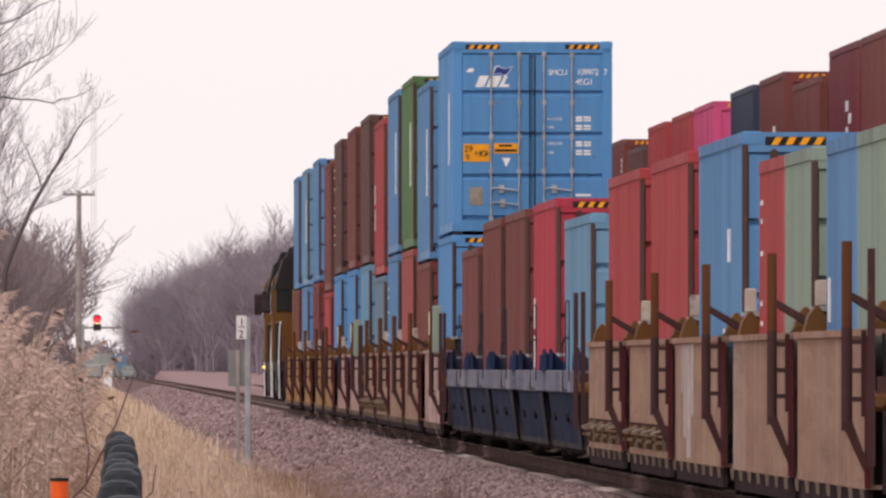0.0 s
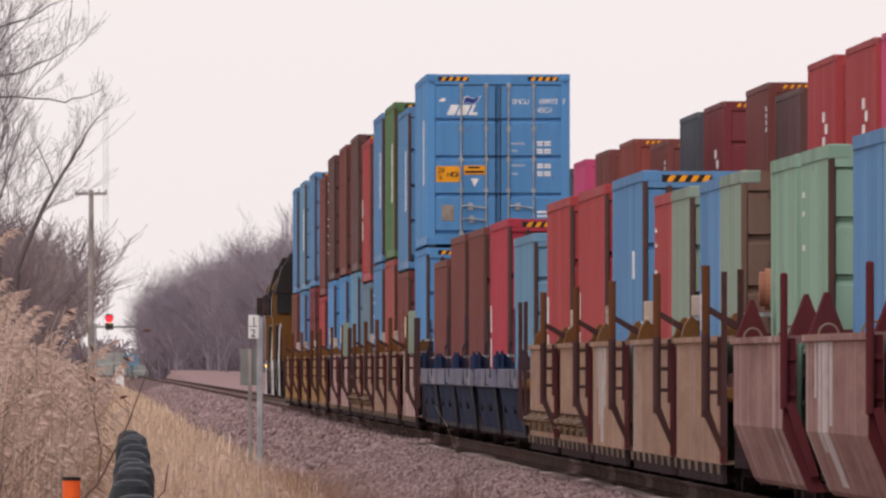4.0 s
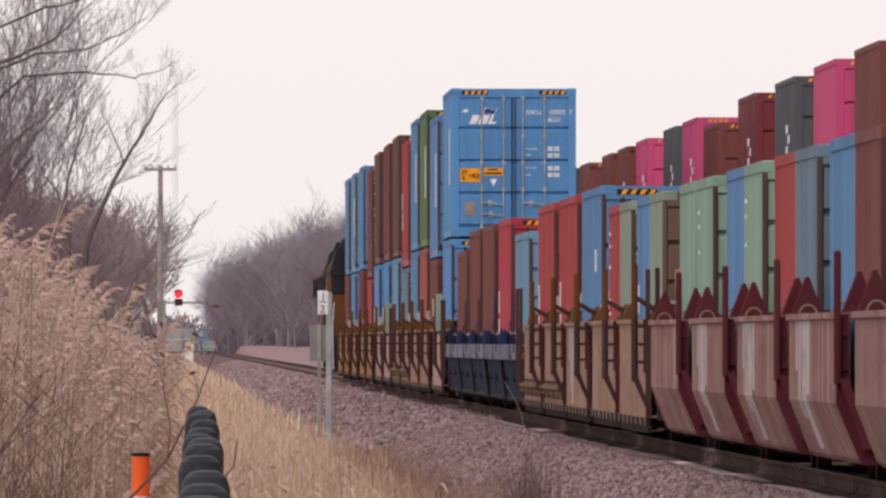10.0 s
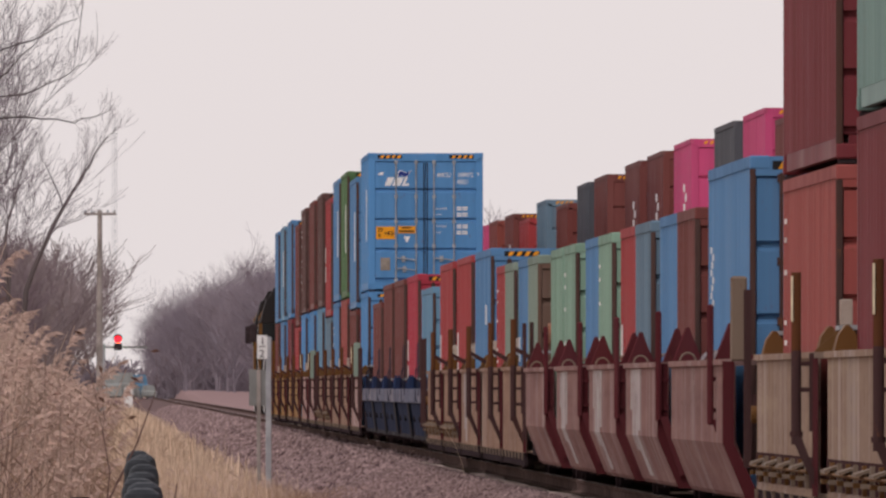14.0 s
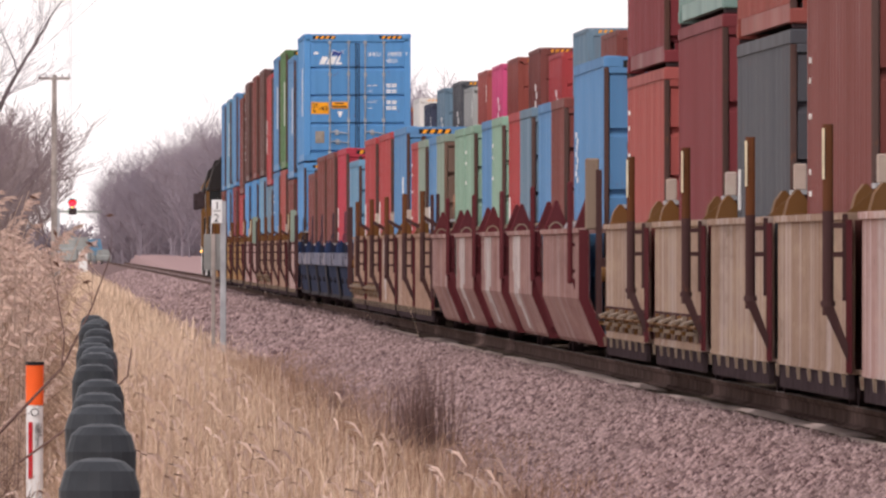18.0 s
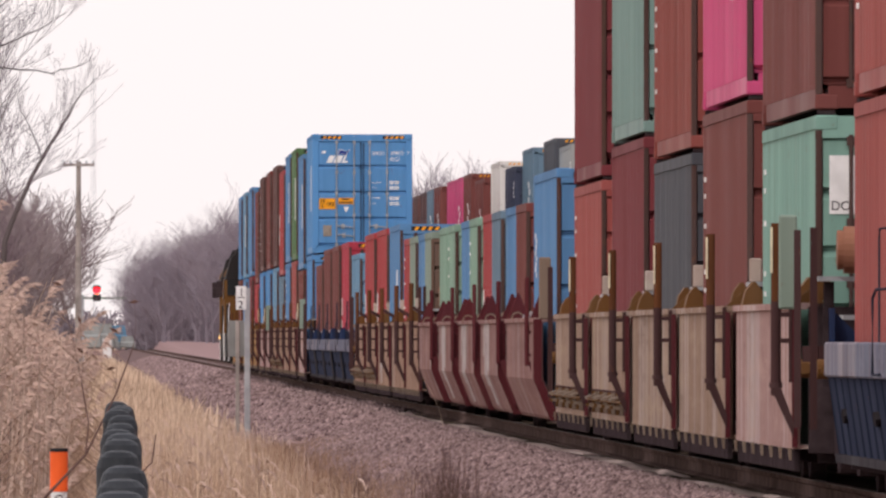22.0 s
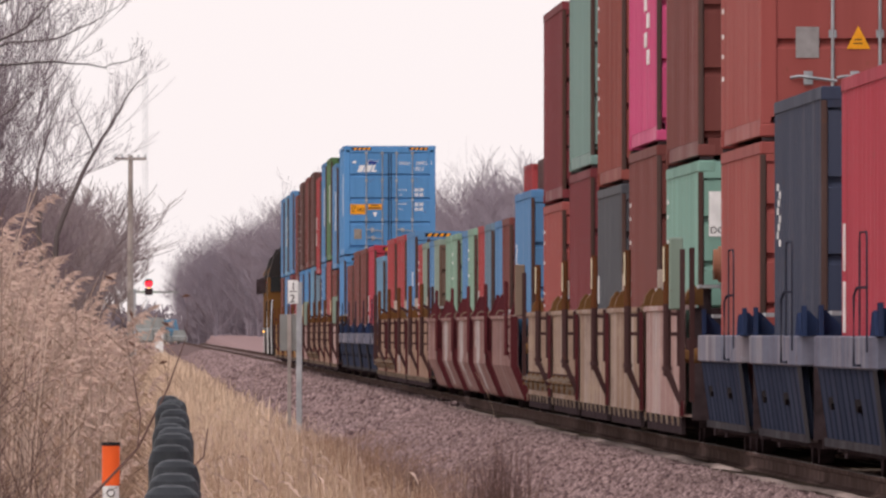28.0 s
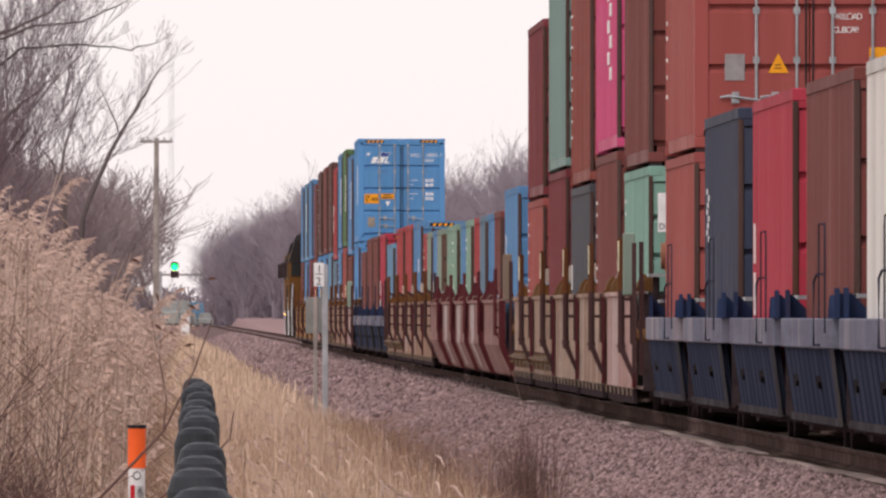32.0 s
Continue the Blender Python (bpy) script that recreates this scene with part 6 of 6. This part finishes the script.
g = random.Random(77)
spots = []
WOOD_TOP = ((225, 250, 285, 330, 420, 510, 600, 645, 690, 735, 775, 805, 860), (610, 528, 490, 462, 430, 398, 390, 410, 460, 450, 385, 348, 345))
for k in range(230):
    u = g.random()
    px = 250 + 600 * u
    d = 2350 - 750 * min(1, u * 1.4) + g.uniform(-120, 160)
    top = np.interp(px, *WOOD_TOP) + g.uniform(-6, 50)
    x, z = on_sight(px, top, d)
    spots.append((x, d, z))
wood("far_woods", "far belt of leafless woods with haze in its grey", 5, spots, FARWOOD_HAZED, twig=0.010, fork=5)
spots = []
for k in range(150):
    px = 262 + 600 * g.random()
    d = 2420 - 600 * min(1, (px - 215) / 450) + g.uniform(-80, 60)
    x, z = on_sight(px, g.uniform(560, 632), d)
    spots.append((x, d, z))
wood("far_scrub", "low scrub at the foot of the woods, greyed for haze", 15, spots, FARWOOD_HAZED, levels=3, twig=0.05, fork=6, sink=0.5)
spots = []
for k in range(150):
    px = -190 + 262 * g.random()
    d = g.uniform(1020, 1350)
    top = np.interp(px, (-190, -20, 50, 110, 145, 165), (360, 385, 420, 455, 520, 590)) + g.uniform(-10, 90)
    x, z = on_sight(px, top, d)
    spots.append((x, d, z))
wood("left_woods", "thicket of leafless grey-brown trees along the verge", 6, spots, THICKET_HAZED, twig=0.02)


spots = []
for k in range(100):
    px = -260 + 2000 * g.random()
    d = g.uniform(3300, 4300)
    x, z = on_sight(px, g.uniform(585, 622), d)
    spots.append((x, d, z))
wood("horizon_treeline", "low treeline on the horizon, paled for haze", 25, spots, FARWOOD_HAZED, levels=3, twig=0.10, fork=7, sink=0.6)

# pale sand washed out beside the nearest rail
def sand(seed):
    g = random.Random(seed)
    y, k = 105.0, 0
    beds = thing("sand_strip", "thin pale sand patches lying beside the rail", "sand", kind="structure")
    while y < 1000:
        ln, xc, w = g.uniform(9, 26), g.uniform(5.70, 5.86), g.uniform(0.09, 0.17)
        b = bmesh.new()
        n = 14
        ring = []
        for i in range(n):
            a = 2 * math.pi * i / n
            q = g.uniform(0.8, 1.15)
            ring.append(b.verts.new((xc + w * q * math.cos(a), y + ln * 0.5 * q * math.sin(a), float(bed_z(xc + w * q * math.cos(a))) + 0.014)))
        top = b.verts.new((xc, y, float(bed_z(xc)) + 0.045))
        for i in range(n):
            b.faces.new((ring[i], ring[(i + 1) % n], top))
        part("sand_patch", b, SAND, beds)
        y += ln * g.uniform(0.7, 1.15)
        k += 1


sand(9)


# dark weed tuft on the ballast edge, and a lone bare stem
def tuft(x, y, n, h, name, label):
    gg = np.random.default_rng(int(y))

    def place(g, n):
        return x + 0.19 * g.standard_normal(n), y + 0.5 * g.standard_normal(n), np.full(n, 0.0)
    V, F = blades(n, place, lambda g, n, a, c: h * (0.55 + 0.5 * g.random(n)), 0.0045, 0.35, int(y), 3)
    return tagged(new(name, tri_mesh(name, V, F, STEM)), label, "weeds", kind="stuff")


tuft(3.5, 195, 270, 1.04, "weed_tuft", "upright clump of dark dry weed stems")
tuft(3.1, 232, 120, 0.6, "weed_tuft", "thin clump of dark dry weed stems")

gg = random.Random(4)
t = thing("bare_sapling", "thin leafless leaning sapling in the grass", "sapling", at=pose(-0.30, 101, 0))
b = bmesh.new()
tube(b, [(-0.35, 0, 0.35), (-0.12, 0, 0.95), (0.12, 0, 1.2), (0.33, 0, 1.42), (0.48, 0.0, 1.72), (0.57, 0, 1.97)], 0.011, 5, 0.003)
part("stem", b, STEM, t)
b = bmesh.new()
tube(b, [(0.33, 0, 1.42), (0.345, 0, 1.58), (0.31, 0, 1.78)], 0.006, 4, 0.003)
part("twig", b, STEM, t)
b = bmesh.new()
tube(b, [(0.12, 0.3, 0.95), (0.5, 0.3, 1.22), (0.66, 0.3, 1.38), (0.68, 0.3, 1.52)], 0.006, 4, 0.003)
part("twig", b, STEM, t)

# a few curled brown leaves that still hang on hair-thin twigs
leaf_mesh = bpy.data.meshes.new("leaf")
b = bmesh.new()
tip0, tip1 = b.verts.new((-0.026, 0, 0)), b.verts.new((0.026, 0, -0.004))
mid = [b.verts.new(c) for c in ((-0.004, -0.012, 0.007), (0.004, 0.010, 0.009), (0.006, 0.012, -0.006), (-0.006, -0.010, -0.008))]
for i in range(4):
    b.faces.new((tip0, mid[i], mid[(i + 1) % 4]))
    b.faces.new((tip1, mid[(i + 1) % 4], mid[i]))
bmesh.ops.recalc_face_normals(b, faces=b.faces[:])
b.to_mesh(leaf_mesh)
b.free()
for fx, fz, lx, lz, tilt in ((0.57, 1.97, 0.571, 2.18, -6), (0.48, 1.72, 0.47, 2.04, 25), (0.31, 1.78, 0.304, 1.94, 40), (0.48, 1.72, 0.456, 1.85, -15), (0.31, 1.78, 0.30, 2.09, 70), (0.31, 1.78, 0.19, 2.27, 20)):
    b = bmesh.new()
    tube(b, [(fx, 0, fz), ((fx + lx) / 2 + 0.01, 0, (fz + lz) / 2), (lx, 0, lz)], 0.0016, 4, 0.0008)
    w_ = part("twig", b, STEM, t)
    part("leaf", leaf_mesh, LEAF, w_, "curled dry brown leaf", at=pose(lx, 0, lz, 0, tilt, 0))

# two dry stems in the ballast
for pts in (((5.55, 310, 0.60), (5.50, 310, 0.85), (5.40, 310, 1.12), (5.23, 310, 1.40)), ((5.90, 385, 0.58), (5.85, 385, 0.72), (5.88, 385, 0.79), (5.94, 385, 0.79), (5.98, 385, 0.72))):
    b = bmesh.new()
    tube(b, pts, 0.003, 5, 0.002)
    st = thing("dry_stem", "single pale dry weed stem growing out of the ballast", "grass stem", "tall dry stems", at=pose(0, 0, 0))
    part("stem", b, STRAW, st)


# ---- movement ----
TRAIN_1 = ((0, 0.0), (4, 35.3), (8, 70.4), (12, 104.8), (16, 137.9), (20, 169.9), (24, 201.1), (28, 232.3), (32, 263.6))
TRAIN_2 = ((0, 0.0), (16, -21.7 * 16), (32, -21.7 * 32))


def motions():
    for ob, at in MOVERS:
        walk(ob, [(t, Matrix.Translation((0, go, 0)) @ at) for t, go in TRAIN_1])
    for ob, at in MOVERS_2:
        walk(ob, [(t, Matrix.Translation((0, go, 0)) @ at) for t, go in TRAIN_2])
    walk(SPECTACLE, [(0, HUB), (29.0, HUB), (29.1, HUB @ pose(0, 0, 0, 0, 80)), (29.2, HUB @ pose(0, 0, 0, 0, 150)), (29.3, HUB @ pose(0, 0, 0, 0, 180)), (32, HUB @ pose(0, 0, 0, 0, 180))])


motions()
